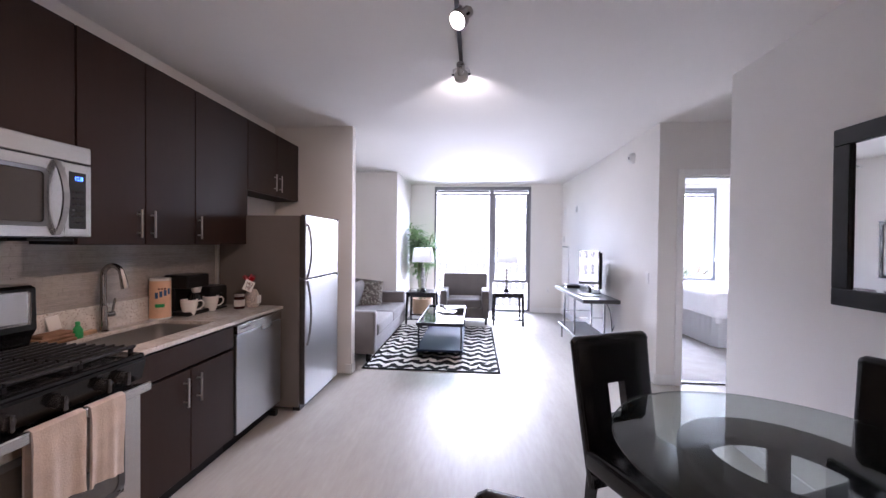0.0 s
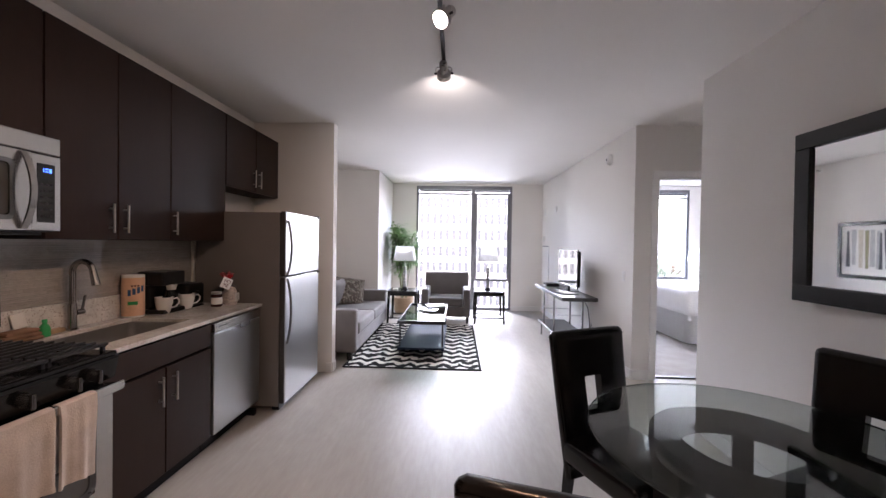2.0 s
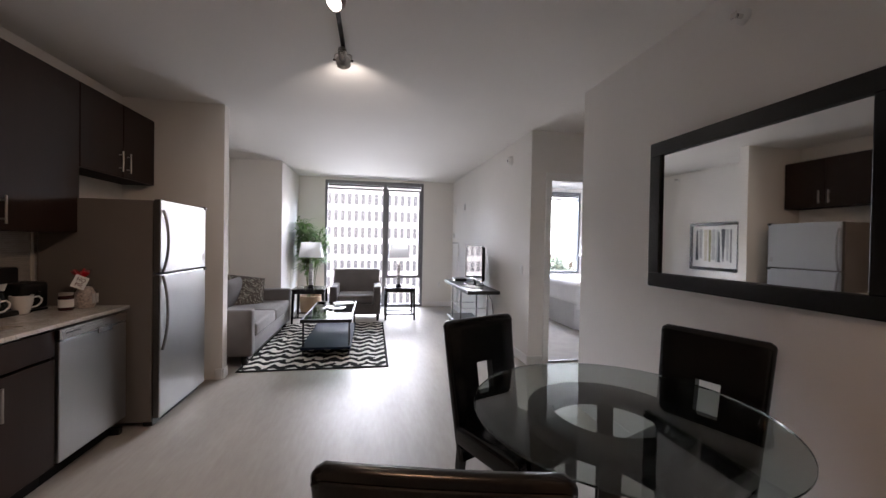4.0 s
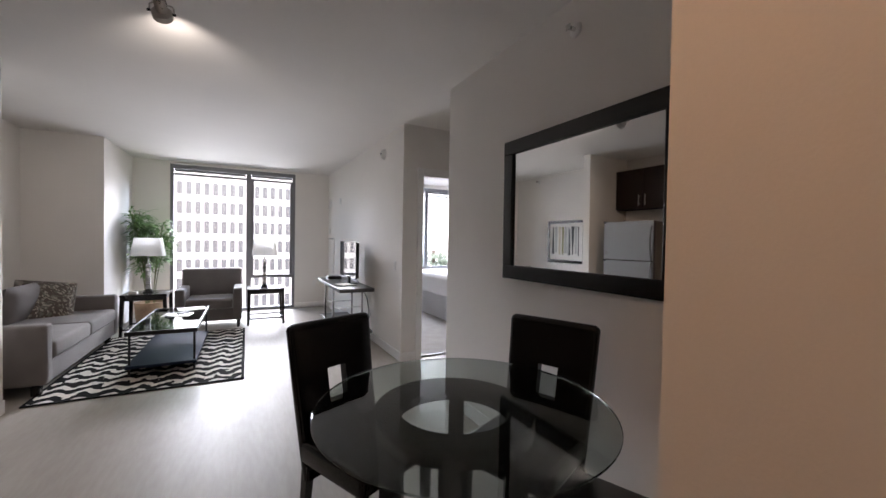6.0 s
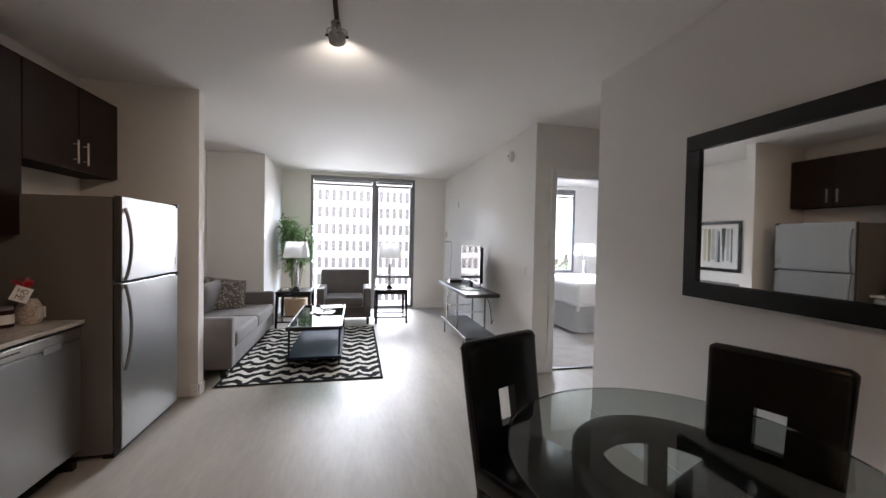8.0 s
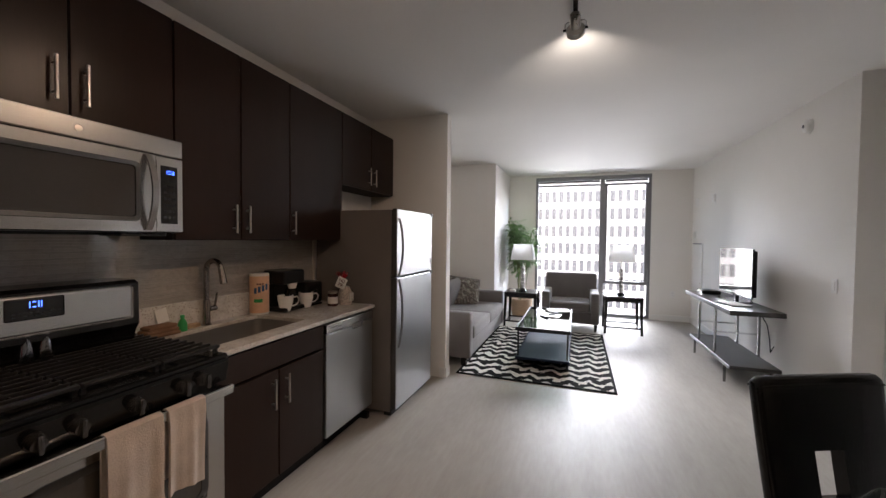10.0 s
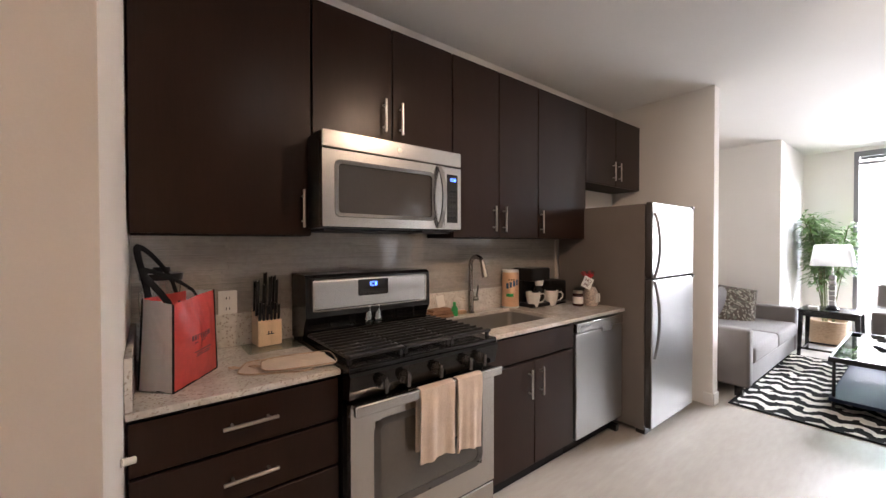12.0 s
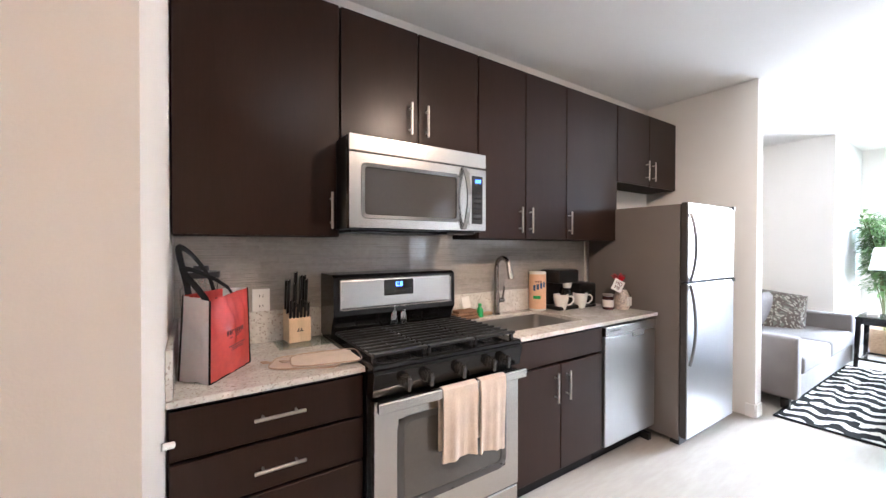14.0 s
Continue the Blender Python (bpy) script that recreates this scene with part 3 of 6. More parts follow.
def dishwasher():
    d = thing("dishwasher", (-1.8, 2.775, 0), label="stainless steel dishwasher under the counter", category="dishwasher")
    part("body", box(-2.10, -1.54, 2.478, 3.072, 0.113, 0.8835), GREYSIDE, d)
    door = part("door", box(-1.539, -1.497, 2.482, 3.068, 0.115, 0.800, 0.006, 2), STEELV, d, "brushed steel door panel")
    part("badge", box(-1.497, -1.4955, 2.945, 2.962, 0.24, 0.257), NICKEL, door)
    top = part("control_panel", box(-1.539, -1.490, 2.482, 3.068, 0.806, 0.870, 0.006, 2), STEEL, d)
    part("handle", box(-1.492, -1.482, 2.77, 2.90, 0.778, 0.820, 0.004, 3), STEEL, top, "pale pocket handle")
    for k in range(4):
        part("button", box(-1.490, -1.4885, 2.52 + 0.03 * k, 2.54 + 0.03 * k, 0.838, 0.846), PLASTIC, top)
    part("toe_kick", box(-2.0, -1.585, 2.478, 3.072, 0.0, 0.112), KICK, d)
    part("foot", box(-1.58, -1.52, 3.03, 3.068, 0.0, 0.045), PLASTIC, d)
    return d


dishwasher()

# worktops, with a cut-out for the sink
SX0, SX1, SY0, SY1 = -2.02, -1.62, 1.755, 2.43
single("worktop", box(KW + 0.002, -1.494, 0.272, 0.904, 0.884, 0.906, 0.003, 2), GRANITE, "beige speckled granite worktop beside the range", "worktop")
bm = None
for s in ((KW + 0.002, -1.494, 1.682, SY0, 0.884, 0.906), (KW + 0.002, -1.494, SY1, 3.10, 0.884, 0.906), (KW + 0.002, SX0, SY0, SY1, 0.884, 0.906), (SX1, -1.494, SY0, SY1, 0.884, 0.906)):
    bm = box(*s, bm=bm)
bmesh.ops.remove_doubles(bm, verts=bm.verts, dist=1e-5)
single("worktop", bm, GRANITE, "beige speckled granite worktop round the sink", "worktop")
single("splash_strip", box(KW + 0.002, KW + 0.022, 0.272, 0.904, 0.907, 1.06, 0.002, 1), GRANITE, "low granite upstand behind the worktop", "upstand")
single("splash_strip", box(KW + 0.002, KW + 0.022, 1.682, 3.10, 0.907, 1.06, 0.002, 1), GRANITE, "low granite upstand behind the sink", "upstand")


def sink():
    s = thing("sink", ((SX0 + SX1) / 2, (SY0 + SY1) / 2, 0.70), label="undermount stainless steel kitchen sink, empty", category="sink")
    bm = bmesh.new()
    e = 0.012
    rings = []
    for inset, z in ((-e, 0.8835), (0.0, 0.8835), (0.004, 0.76), (0.03, 0.712), (0.10, 0.705)):
        x0, x1, y0, y1 = SX0 + inset, SX1 - inset, SY0 + inset, SY1 - inset
        r = 0.045
        ring = []
        for cx, cy, a0 in ((x1 - r, y1 - r, 0), (x0 + r, y1 - r, 90), (x0 + r, y0 + r, 180), (x1 - r, y0 + r, 270)):
            ring += [bm.verts.new((cx + r * math.cos(radians(a0 + k * 18)), cy + r * math.sin(radians(a0 + k * 18)), z)) for k in range(6)]
        rings.append(ring)
    for a, b in zip(rings, rings[1:]):
        for k in range(len(a)):
            bm.faces.new((a[k], a[(k + 1) % len(a)], b[(k + 1) % len(a)], b[k]))
    bm.faces.new(rings[-1])
    part("basin", bm, mat("satin_sink_steel", (0.36, 0.345, 0.325), 0.33, 0.85, var=0.04, fine=120), s, smooth=True)
    part("drain", lathe([(0.0, 0.707), (0.04, 0.708), (0.042, 0.711), (0.045, 0.706)], ((SX0 + SX1) / 2, (SY0 + SY1) / 2, 0)), CHROME, s, smooth=True)


sink()


def faucet():
    x, y = -2.062, 2.085
    steel = mat("faucet_steel", (0.36, 0.345, 0.325), 0.24, 1.0, var=0.04, fine=120)
    f = thing("faucet", (x, y, 0.906), label="tall gooseneck brushed nickel kitchen faucet", category="faucet")
    part("base", lathe([(0.028, 0.906), (0.028, 0.911), (0.021, 0.916), (0.020, 1.05), (0.0165, 1.058)], (x, y, 0)), steel, f, smooth=True)
    pts = [Vector((x, y, 1.05)), Vector((x, y, 1.21))] + arc((x + 0.060, y, 1.235), 0.060, 180, 8, 14, (1, 0, 0), (0, 0, 1))
    part("spout", tube(pts, 0.0152, 14), steel, f, smooth=True)
    end, prev = pts[-1], pts[-2]
    way = (end - prev).normalized()
    part("spray_head", cyl(end, end + way * 0.085, 0.0165, 0.020, n=16), steel, f, smooth=True)
    lever = part("lever", cyl((x, y + 0.018, 1.0), (x, y + 0.062, 1.0), 0.016, n=14), steel, f, smooth=True)
    part("lever_arm", cyl((x, y + 0.052, 0.995), (x + 0.012, y + 0.062, 1.095), 0.007, 0.006, n=10), steel, lever, smooth=True)


faucet()


def refrigerator():
    y0, y1, xf = 3.135, 3.897, -1.317
    f = thing("refrigerator", (-1.7, 3.52, 0), label="stainless steel top-freezer refrigerator with grey sides", category="refrigerator")
    part("body", box(-2.09, -1.372, y0 + 0.004, y1 - 0.004, 0.03, 1.668, 0.004, 1), GREYSIDE, f, "textured grey cabinet")
    part("base_grille", box(-1.43, -1.368, y0 + 0.01, y1 - 0.01, 0.0, 0.055), PLASTIC, f)
    for name, lo, hi, h0, h1 in (("freezer_door", 1.133, 1.676, 1.140, 1.600), ("fresh_food_door", 0.058, 1.121, 0.56, 1.112)):
        d = part(name, box(-1.362, xf - 0.008, y0, y1, lo, hi, 0.004, 1), DOORSIDE, f, "door with dark grey edges")
        part("door_skin", box(xf - 0.0078, xf, y0 + 0.002, y1 - 0.002, lo + 0.002, hi - 0.002, 0.0035, 2), STEELV, d, "brushed stainless face")
        part("gasket", box(-1.371, -1.363, y0 + 0.012, y1 - 0.012, lo + 0.012, hi - 0.012), PLASTIC, d)
        n, pts = 14, []
        for k in range(n + 1):
            s = k / n
            pts.append((xf + 0.004 + 0.036 * math.sin(math.pi * s) ** 0.8, y0 + 0.028, h0 + (h1 - h0) * s))
        part("handle", tube(pts, 0.010, 10, flat=0.8), DARKNICKEL, d, "bowed dark metal handle", smooth=True)
        part("hinge", box(-1.36, -1.31, y1 - 0.035, y1 + 0.006, hi - 0.02, hi + 0.008, 0.004, 1), PLASTIC, d)
    part("label", box(xf, xf + 0.0015, 3.835, 3.872, 1.20, 1.255), mat("grey_label", (0.35, 0.34, 0.33), 0.5), f, "small grey sticker")
    return f


refrigerator()


def window_ring(xf, y0, y1, z0, z1, inner=0.012, corner=0.026):
    """A bezel with rounded corners round an appliance window."""
    bm = bmesh.new()
    rings = []
    for grow, r, x in ((0.006, corner, xf + 0.0005), (0.004, corner - 0.001, xf + 0.003), (-inner, corner * 0.6, xf + 0.001), (-inner - 0.002, corner * 0.55, xf - 0.005)):
        a0, a1, b0, b1 = y0 - grow, y1 + grow, z0 - grow, z1 + grow
        ring = []
        for cy, cz, start in ((a1 - r, b1 - r, 0), (a0 + r, b1 - r, 90), (a0 + r, b0 + r, 180), (a1 - r, b0 + r, 270)):
            ring += [bm.verts.new((x, cy + r * math.cos(radians(start + k * 18)), cz + r * math.sin(radians(start + k * 18)))) for k in range(6)]
        rings.append(ring)
    for p, q in zip(rings, rings[1:]):
        for k in range(24):
            bm.faces.new((p[k], p[(k + 1) % 24], q[(k + 1) % 24], q[k]))
    return bm


def microwave():
    xf, y0, y1, z0, z1 = -1.674, 0.903, 1.664, 1.452, 1.865
    m = thing("microwave", (-1.9, 1.28, z0), label="stainless over-the-range microwave with dark window", category="microwave")
    part("body", box(KW + 0.002, xf - 0.04, y0, y1, z0, z1 - 0.003), PLASTIC, m)
    part("vent_band", box(xf - 0.039, xf, y0, y1, 1.789, z1, 0.004, 1), STEEL, m, "brushed steel vent band")
    part("emblem", lathe([(0.0, 0), (0.011, 0), (0.012, 0.0015), (0.0, 0.002)], n=16), NICKEL, m, local=True).matrix_basis = Matrix.Translation((xf + 1.9, 0.0, 1.825 - z0)) @ Euler((0, math.pi / 2, 0)).to_matrix().to_4x4()
    door = None
    for s in ((y0, 0.962, z0 + 0.004, 1.783), (0.962, 1.480, 1.737, 1.783), (0.962, 1.480, z0 + 0.004, 1.503), (1.480, 1.545, z0 + 0.004, 1.783)):
        door = box(xf - 0.036, xf, *s, bm=door)
    bmesh.ops.remove_doubles(door, verts=door.verts, dist=1e-5)
    door = part("door", door, STEEL, m, "steel door frame")
    part("door_window", box(xf - 0.034, xf - 0.006, 0.9625, 1.4795, 1.5035, 1.7365), MWGLASS, door, "grey mesh-screened glass")
    frame_ring = window_ring(xf, 0.962, 1.480, 1.503, 1.737)
    part("bezel", frame_ring, DARKCHROME, door, "rounded dark metal bezel", smooth=True)
    pts = [(xf + 0.001 + 0.046 * math.sin(math.pi * k / 16) ** 0.8, 1.512, 1.462 + 0.318 * k / 16) for k in range(17)]
    bm = bmesh.new()
    rows = [[bm.verts.new((x + dx, y + dy, z)) for dx, dy in ((0.0, -0.013), (0.007, -0.012), (0.007, 0.012), (0.0, 0.013))] for x, y, z in pts]
    for a, b in zip(rows, rows[1:]):
        for k in range(4):
            bm.faces.new((a[k], a[(k + 1) % 4], b[(k + 1) % 4], b[k]))
    bm.faces.new(rows[0]), bm.faces.new(rows[-1])
    part("handle", bm, SATIN, door, "broad bowed steel handle", smooth=True)
    side = part("control_side", box(xf - 0.036, xf, 1.547, y1, z0 + 0.004, 1.783, 0.003, 1), STEEL, m)
    panel = part("control_panel", box(xf, xf + 0.002, 1.566, 1.638, 1.492, 1.745, 0.001, 1), BLKGLASS, side, "black glass keypad")
    for r in range(6):
        for c in range(3):
            y, z = 1.577 + c * 0.019, 1.515 + r * 0.027
            part("key", box(xf + 0.002, xf + 0.0028, y, y + 0.012, z, z + 0.010), mat("grey_print", (0.030, 0.030, 0.033), 0.8, spec=0.1), panel)
    part("clock", bars([(1.590, 1.592, 1.708, 1.726), (1.597, 1.607, 1.709, 1.713), (1.597, 1.607, 1.721, 1.725), (1.612, 1.614, 1.708, 1.726), (1.618, 1.622, 1.708, 1.726)], lambda u, v, w: (xf + 0.0022 + w, u, v)), BLUEGLOW, panel, "glowing blue clock digits")
    part("grease_filter", box(-2.05, -1.78, 0.95, 1.62, z0 - 0.012, z0 - 0.001), IRON, m)
    part("light_cover", box(-1.83, -1.69, 1.42, 1.60, z0 - 0.016, z0 - 0.001, 0.003, 1), PLASTIC, m)


microwave()


def gas_range():
    y0, y1, xf = 0.908, 1.678, -1.44
    r = thing("gas_range", (-1.76, 1.29, 0), label="stainless and black freestanding gas range", category="range")
    part("body", box(-2.09, -1.49, y0, y1, 0.03, 0.900), BLACK, r)
    part("cooktop", box(-2.09, -1.425, y0 - 0.003, y1 + 0.003, 0.900, 0.922, 0.006, 2), BLACK, r, "black enamel cooktop")
    for y in (1.05, 1.293, 1.53):
        for x in ((-1.93, -1.62) if y != 1.293 else (-1.77,)):
            b = part("burner", lathe([(0.0, 0.945), (0.030, 0.945), (0.034, 0.940), (0.034, 0.932), (0.048, 0.930), (0.050, 0.922), (0.0, 0.922)], (x, y, 0), 20), IRON, r, smooth=True)
    for k in range(3):
        a, b = y0 + 0.012 + k * 0.250, y0 + 0.012 + k * 0.250 + 0.243
        g = None
        z = 0.958
        for y in (a + 0.006, b - 0.006):
            g = box(-2.005, -1.455, y - 0.005, y + 0.005, z - 0.016, z - 0.006, 0.002, 1, bm=g)
        for m in range(12):
            x = -2.0 + m * 0.049
            w = 0.012 if m == 11 else 0.0048
            g = box(x - w, x + w, a, b, z - 0.010, z + 0.002, 0.002, 1, bm=g)
        for x in (-1.86, -1.60):
            g = box(x - 0.06, x + 0.06, (a + b) / 2 - 0.0035, (a + b) / 2 + 0.0035, z - 0.014, z - 0.004, 0.001, 1, bm=g)
        for x in (-1.99, -1.47):
            for y in (a + 0.008, b - 0.008):
                g = box(x - 0.007, x + 0.007, y - 0.007, y + 0.007, 0.922, z - 0.008, bm=g)
        part("grate", g, IRON, r, "cast iron pan grate")
    bm = bmesh.new()
    prof = [(-1.49, 0.900), (-1.425, 0.900), (-1.415, 0.890), (-1.435, 0.800), (-1.49, 0.790)]
    ends = [[bm.verts.new((x, y, z)) for x, z in prof] for y in (y0, y1)]
    for k in range(5):
        bm.faces.new((ends[0][k], ends[0][(k + 1) % 5], ends[1][(k + 1) % 5], ends[1][k]))
    bm.faces.new(ends[0]), bm.faces.new(ends[1])
    panel = part("control_panel", bm, BLACK, r, "black sloped knob panel")
    for y in (1.038, 1.139, 1.302, 1.470, 1.557):
        c, out = Vector((-1.424, y, 0.848)), Vector((1, 0, -0.2)).normalized()
        k = cyl(c - out * 0.004, c + out * 0.012, 0.027, 0.025, n=20)
        cyl(c + out * 0.012, c + out * 0.034, 0.022, 0.020, n=20, bm=k)
        box(c.x + 0.028, c.x + 0.047, y - 0.007, y + 0.007, 0.814, 0.870, 0.004, 2, bm=k)
        part("knob", k, KNOB, panel, "black burner knob", smooth=True)
    d = None
    for s in ((y0 + 0.010, 1.020, 0.215, 0.775), (1.590, y1 - 0.004, 0.215, 0.775), (1.020, 1.590, 0.690, 0.775), (1.020, 1.590, 0.215, 0.325)):
        d = box(-1.488, xf, *s, bm=d)
    bmesh.ops.remove_doubles(d, verts=d.verts, dist=1e-5)
    door = part("oven_door", d, STEEL, r, "stainless oven door")
    part("oven_window", box(-1.486, xf - 0.004, 1.0205, 1.5895, 0.3255, 0.6895), OVENGLASS, door, "dark glass oven window")
    part("window_border", window_ring(xf, 1.020, 1.590, 0.325, 0.690, 0.024, 0.050), mat("dark_grey_border", (0.05, 0.048, 0.045), 0.3), door, "rounded dark window border", smooth=True)
    h = box(xf + 0.030, xf + 0.054, y0 + 0.006, y1 + 0.002, 0.748, 0.790, 0.006, 3)
    for y in (y0 + 0.03, y1 - 0.03):
        box(xf - 0.002, xf + 0.034, y - 0.014, y + 0.014, 0.760, 0.783, 0.003, 1, bm=h)
    part("handle", h, STEEL, door, "broad polished steel handle")
    low = part("drawer", box(-1.488, xf, y0 + 0.004, y1 - 0.004, 0.055, 0.205, 0.004, 1), STEEL, r)
    part("kick", box(-1.95, -1.50, y0 + 0.01, y1 - 0.01, 0.0, 0.05), KICK, r)
    bm = bmesh.new()
    prof = [(-2.09, 0.922), (-1.93, 0.922), (-1.905, 1.00), (-1.880, 1.035), (-1.885, 1.222), (-1.91, 1.235), (-2.09, 1.235)]
    ends = [[bm.verts.new((x, y, z)) for x, z in prof] for y in (0.900, 1.602)]
    n = len(prof)
    for k in range(n):
        bm.faces.new((ends[0][k], ends[0][(k + 1) % n], ends[1][(k + 1) % n], ends[1][k]))
    bm.faces.new(ends[0]), bm.faces.new(ends[1])
    back = part("backguard", bm, BLACK, r, "black backguard")
    part("fascia", box(-1.884, -1.876, 0.928, 1.575, 1.062, 1.214, 0.012, 3), STEEL, back, "brushed steel fascia")
    disp = part("display", box(-1.876, -1.873, 1.160, 1.327, 1.122, 1.203, 0.004, 2), BLKGLASS, back, "black oven clock display")
    part("clock", bars([(1.225, 1.228, 1.167, 1.190), (1.234, 1.244, 1.186, 1.190), (1.234, 1.244, 1.167, 1.171), (1.250, 1.253, 1.167, 1.190), (1.258, 1.261, 1.167, 1.190)], lambda u, v, w: (-1.8729 + w, u, v)), BLUEGLOW, disp, "glowing blue clock digits")
    part("keys", bars([(1.177 + 0.016 * k, 1.187 + 0.016 * k, 1.134 + 0.012 * j, 1.139 + 0.012 * j) for k in range(9) for j in range(2)], lambda u, v, w: (-1.8729 + w, u, v)), mat("grey_print", (0.030, 0.030, 0.033), 0.8, spec=0.1), disp)


gas_range()


def towel(y0, y1, zlow, zback):
    """A folded hand towel hung over the oven handle, with soft folds."""
    bm = bmesh.new()
    n, rows = 14, []
    x = -1.44
    path = [(x + 0.018, zback), (x + 0.020, 0.70), (x + 0.022, 0.78), (x + 0.030, 0.792), (x + 0.045, 0.794), (x + 0.060, 0.785), (x + 0.064, 0.74), (x + 0.062, 0.66), (x + 0.060, 0.58), (x + 0.058, 0.50), (x + 0.058, zlow)]
    for i, (px, pz) in enumerate(path):
        row = []
        for k in range(n + 1):
            s = k / n
            drop = max(0, i - 5) / 5
            wave = 0.007 * drop * math.sin(s * 9 + y0 * 20) + 0.004 * drop * math.sin(s * 21 + 1)
            pinch = 1 - 0.05 * drop * math.sin(math.pi * drop)
            y = (y0 + y1) / 2 + (s - 0.5) * (y1 - y0) * pinch
            row.append(bm.verts.new((px + wave, y, pz + (0.006 * math.sin(s * 5 + y0 * 9) - 0.012 * (s - 0.5) if i == len(path) - 1 else 0))))
        rows.append(row)
    for a, b in zip(rows, rows[1:]):
        for k in range(n):
            bm.faces.new((a[k], a[k + 1], b[k + 1], b[k]))
    bmesh.ops.recalc_face_normals(bm, faces=bm.faces)
    bmesh.ops.solidify(bm, geom=bm.faces[:], thickness=0.009)
    return single("hand_towel", bm, TERRY, "beige terry hand towel over the oven handle", "towel", smooth=True, group="towels on the range")


towel(1.195, 1.372, 0.480, 0.52)
towel(1.392, 1.538, 0.458, 0.52)

# ---- living room ----


def rug():
    r = thing("area_rug", (-0.375, 5.44, 0), label="black and cream zigzag patterned area rug", category="rug")
    bm = bmesh.new()
    x0, x1, y0, y1, n, k = -1.145, 0.385, 4.295, 6.585, 30, 44
    g = [[bm.verts.new((x0 + (x1 - x0) * i / n, y0 + (y1 - y0) * j / k, 0.0115 + 0.0012 * noise.noise(Vector((i * 0.3, j * 0.3, 0))))) for j in range(k + 1)] for i in range(n + 1)]
    for i in range(n):
        for j in range(k):
            bm.faces.new((g[i][j], g[i + 1][j], g[i + 1][j + 1], g[i][j + 1]))
    part("woven_face", bm, RUG, r, smooth=True)
    bm = None
    for s in ((-1.172, 0.412, 4.268, 4.298), (-1.172, 0.412, 6.582, 6.612), (-1.172, -1.142, 4.298, 6.582), (0.382, 0.412, 4.298, 6.582)):
        bm = box(*s, 0.001, 0.013, 0.004, 1, bm=bm)
    part("binding", bm, RUGEDGE, r, "black bound edge")


rug()


def soft_box(x0, x1, y0, y1, z0, z1, r=0.03):
    return box(x0, x1, y0, y1, z0, z1, r, 4)


def put(bm, m):
    bm.transform(m)
    return bm


def sofa():
    x0, x1, y0, y1 = -2.04, -1.065, 4.44, 6.44
    s = thing("sofa", (-1.55, 5.44, 0.012), label="grey upholstered two-seat sofa with track arms", category="sofa")
    part("base", soft_box(x0 + 0.02, x1 - 0.01, y0 + 0.10, y1 - 0.10, 0.115, 0.30, 0.015), GREYFAB, s, smooth=True)
    part("armrest", soft_box(x0 + 0.01, x1, y0, y0 + 0.13, 0.11, 0.625, 0.028), GREYFAB, s, smooth=True)
    part("armrest", soft_box(x0 + 0.01, x1, y1 - 0.13, y1, 0.11, 0.625, 0.028), GREYFAB, s, smooth=True)
    part("backrest", soft_box(x0, x0 + 0.20, y0 + 0.05, y1 - 0.05, 0.20, 0.755, 0.035), GREYFAB, s, smooth=True)
    mid = (y0 + y1) / 2
    for a, b in ((y0 + 0.135, mid - 0.003), (mid + 0.003, y1 - 0.135)):
        bm = soft_box(x0 + 0.19, x1 + 0.012, a, b, 0.30, 0.455, 0.035)
        for v in bm.verts:
            if v.co.z > 0.42:
                u, w = (v.co.x - x0 - 0.6) / 0.5, (v.co.y - (a + b) / 2) / (b - a) * 2
                v.co.z += 0.012 * max(0, 1 - u * u) * max(0, 1 - w * w)
        part("seat_cushion", bm, GREYFAB, s, smooth=True)
        bm = cushion(0.80, 0.44, 0.20)
        bm.transform(Matrix.Translation((x0 + 0.285, (a + b) / 2, 0.625)) @ Euler((0, radians(-80), 0)).to_matrix().to_4x4() @ Euler((0, 0, radians(90))).to_matrix().to_4x4())
        part("back_cushion", bm, GREYFAB, s, smooth=True)
    for x in (x0 + 0.08, x1 - 0.09):
        for y in (y0 + 0.08, y1 - 0.08):
            part("leg", put(box(-0.03, 0.03, -0.03, 0.03, 0, 0.105, 0.004, 1), Matrix.Translation((x, y, 0.012 if x > -1.2 else 0.0))), BLACKWOOD, s, "dark square tapered leg")


sofa()



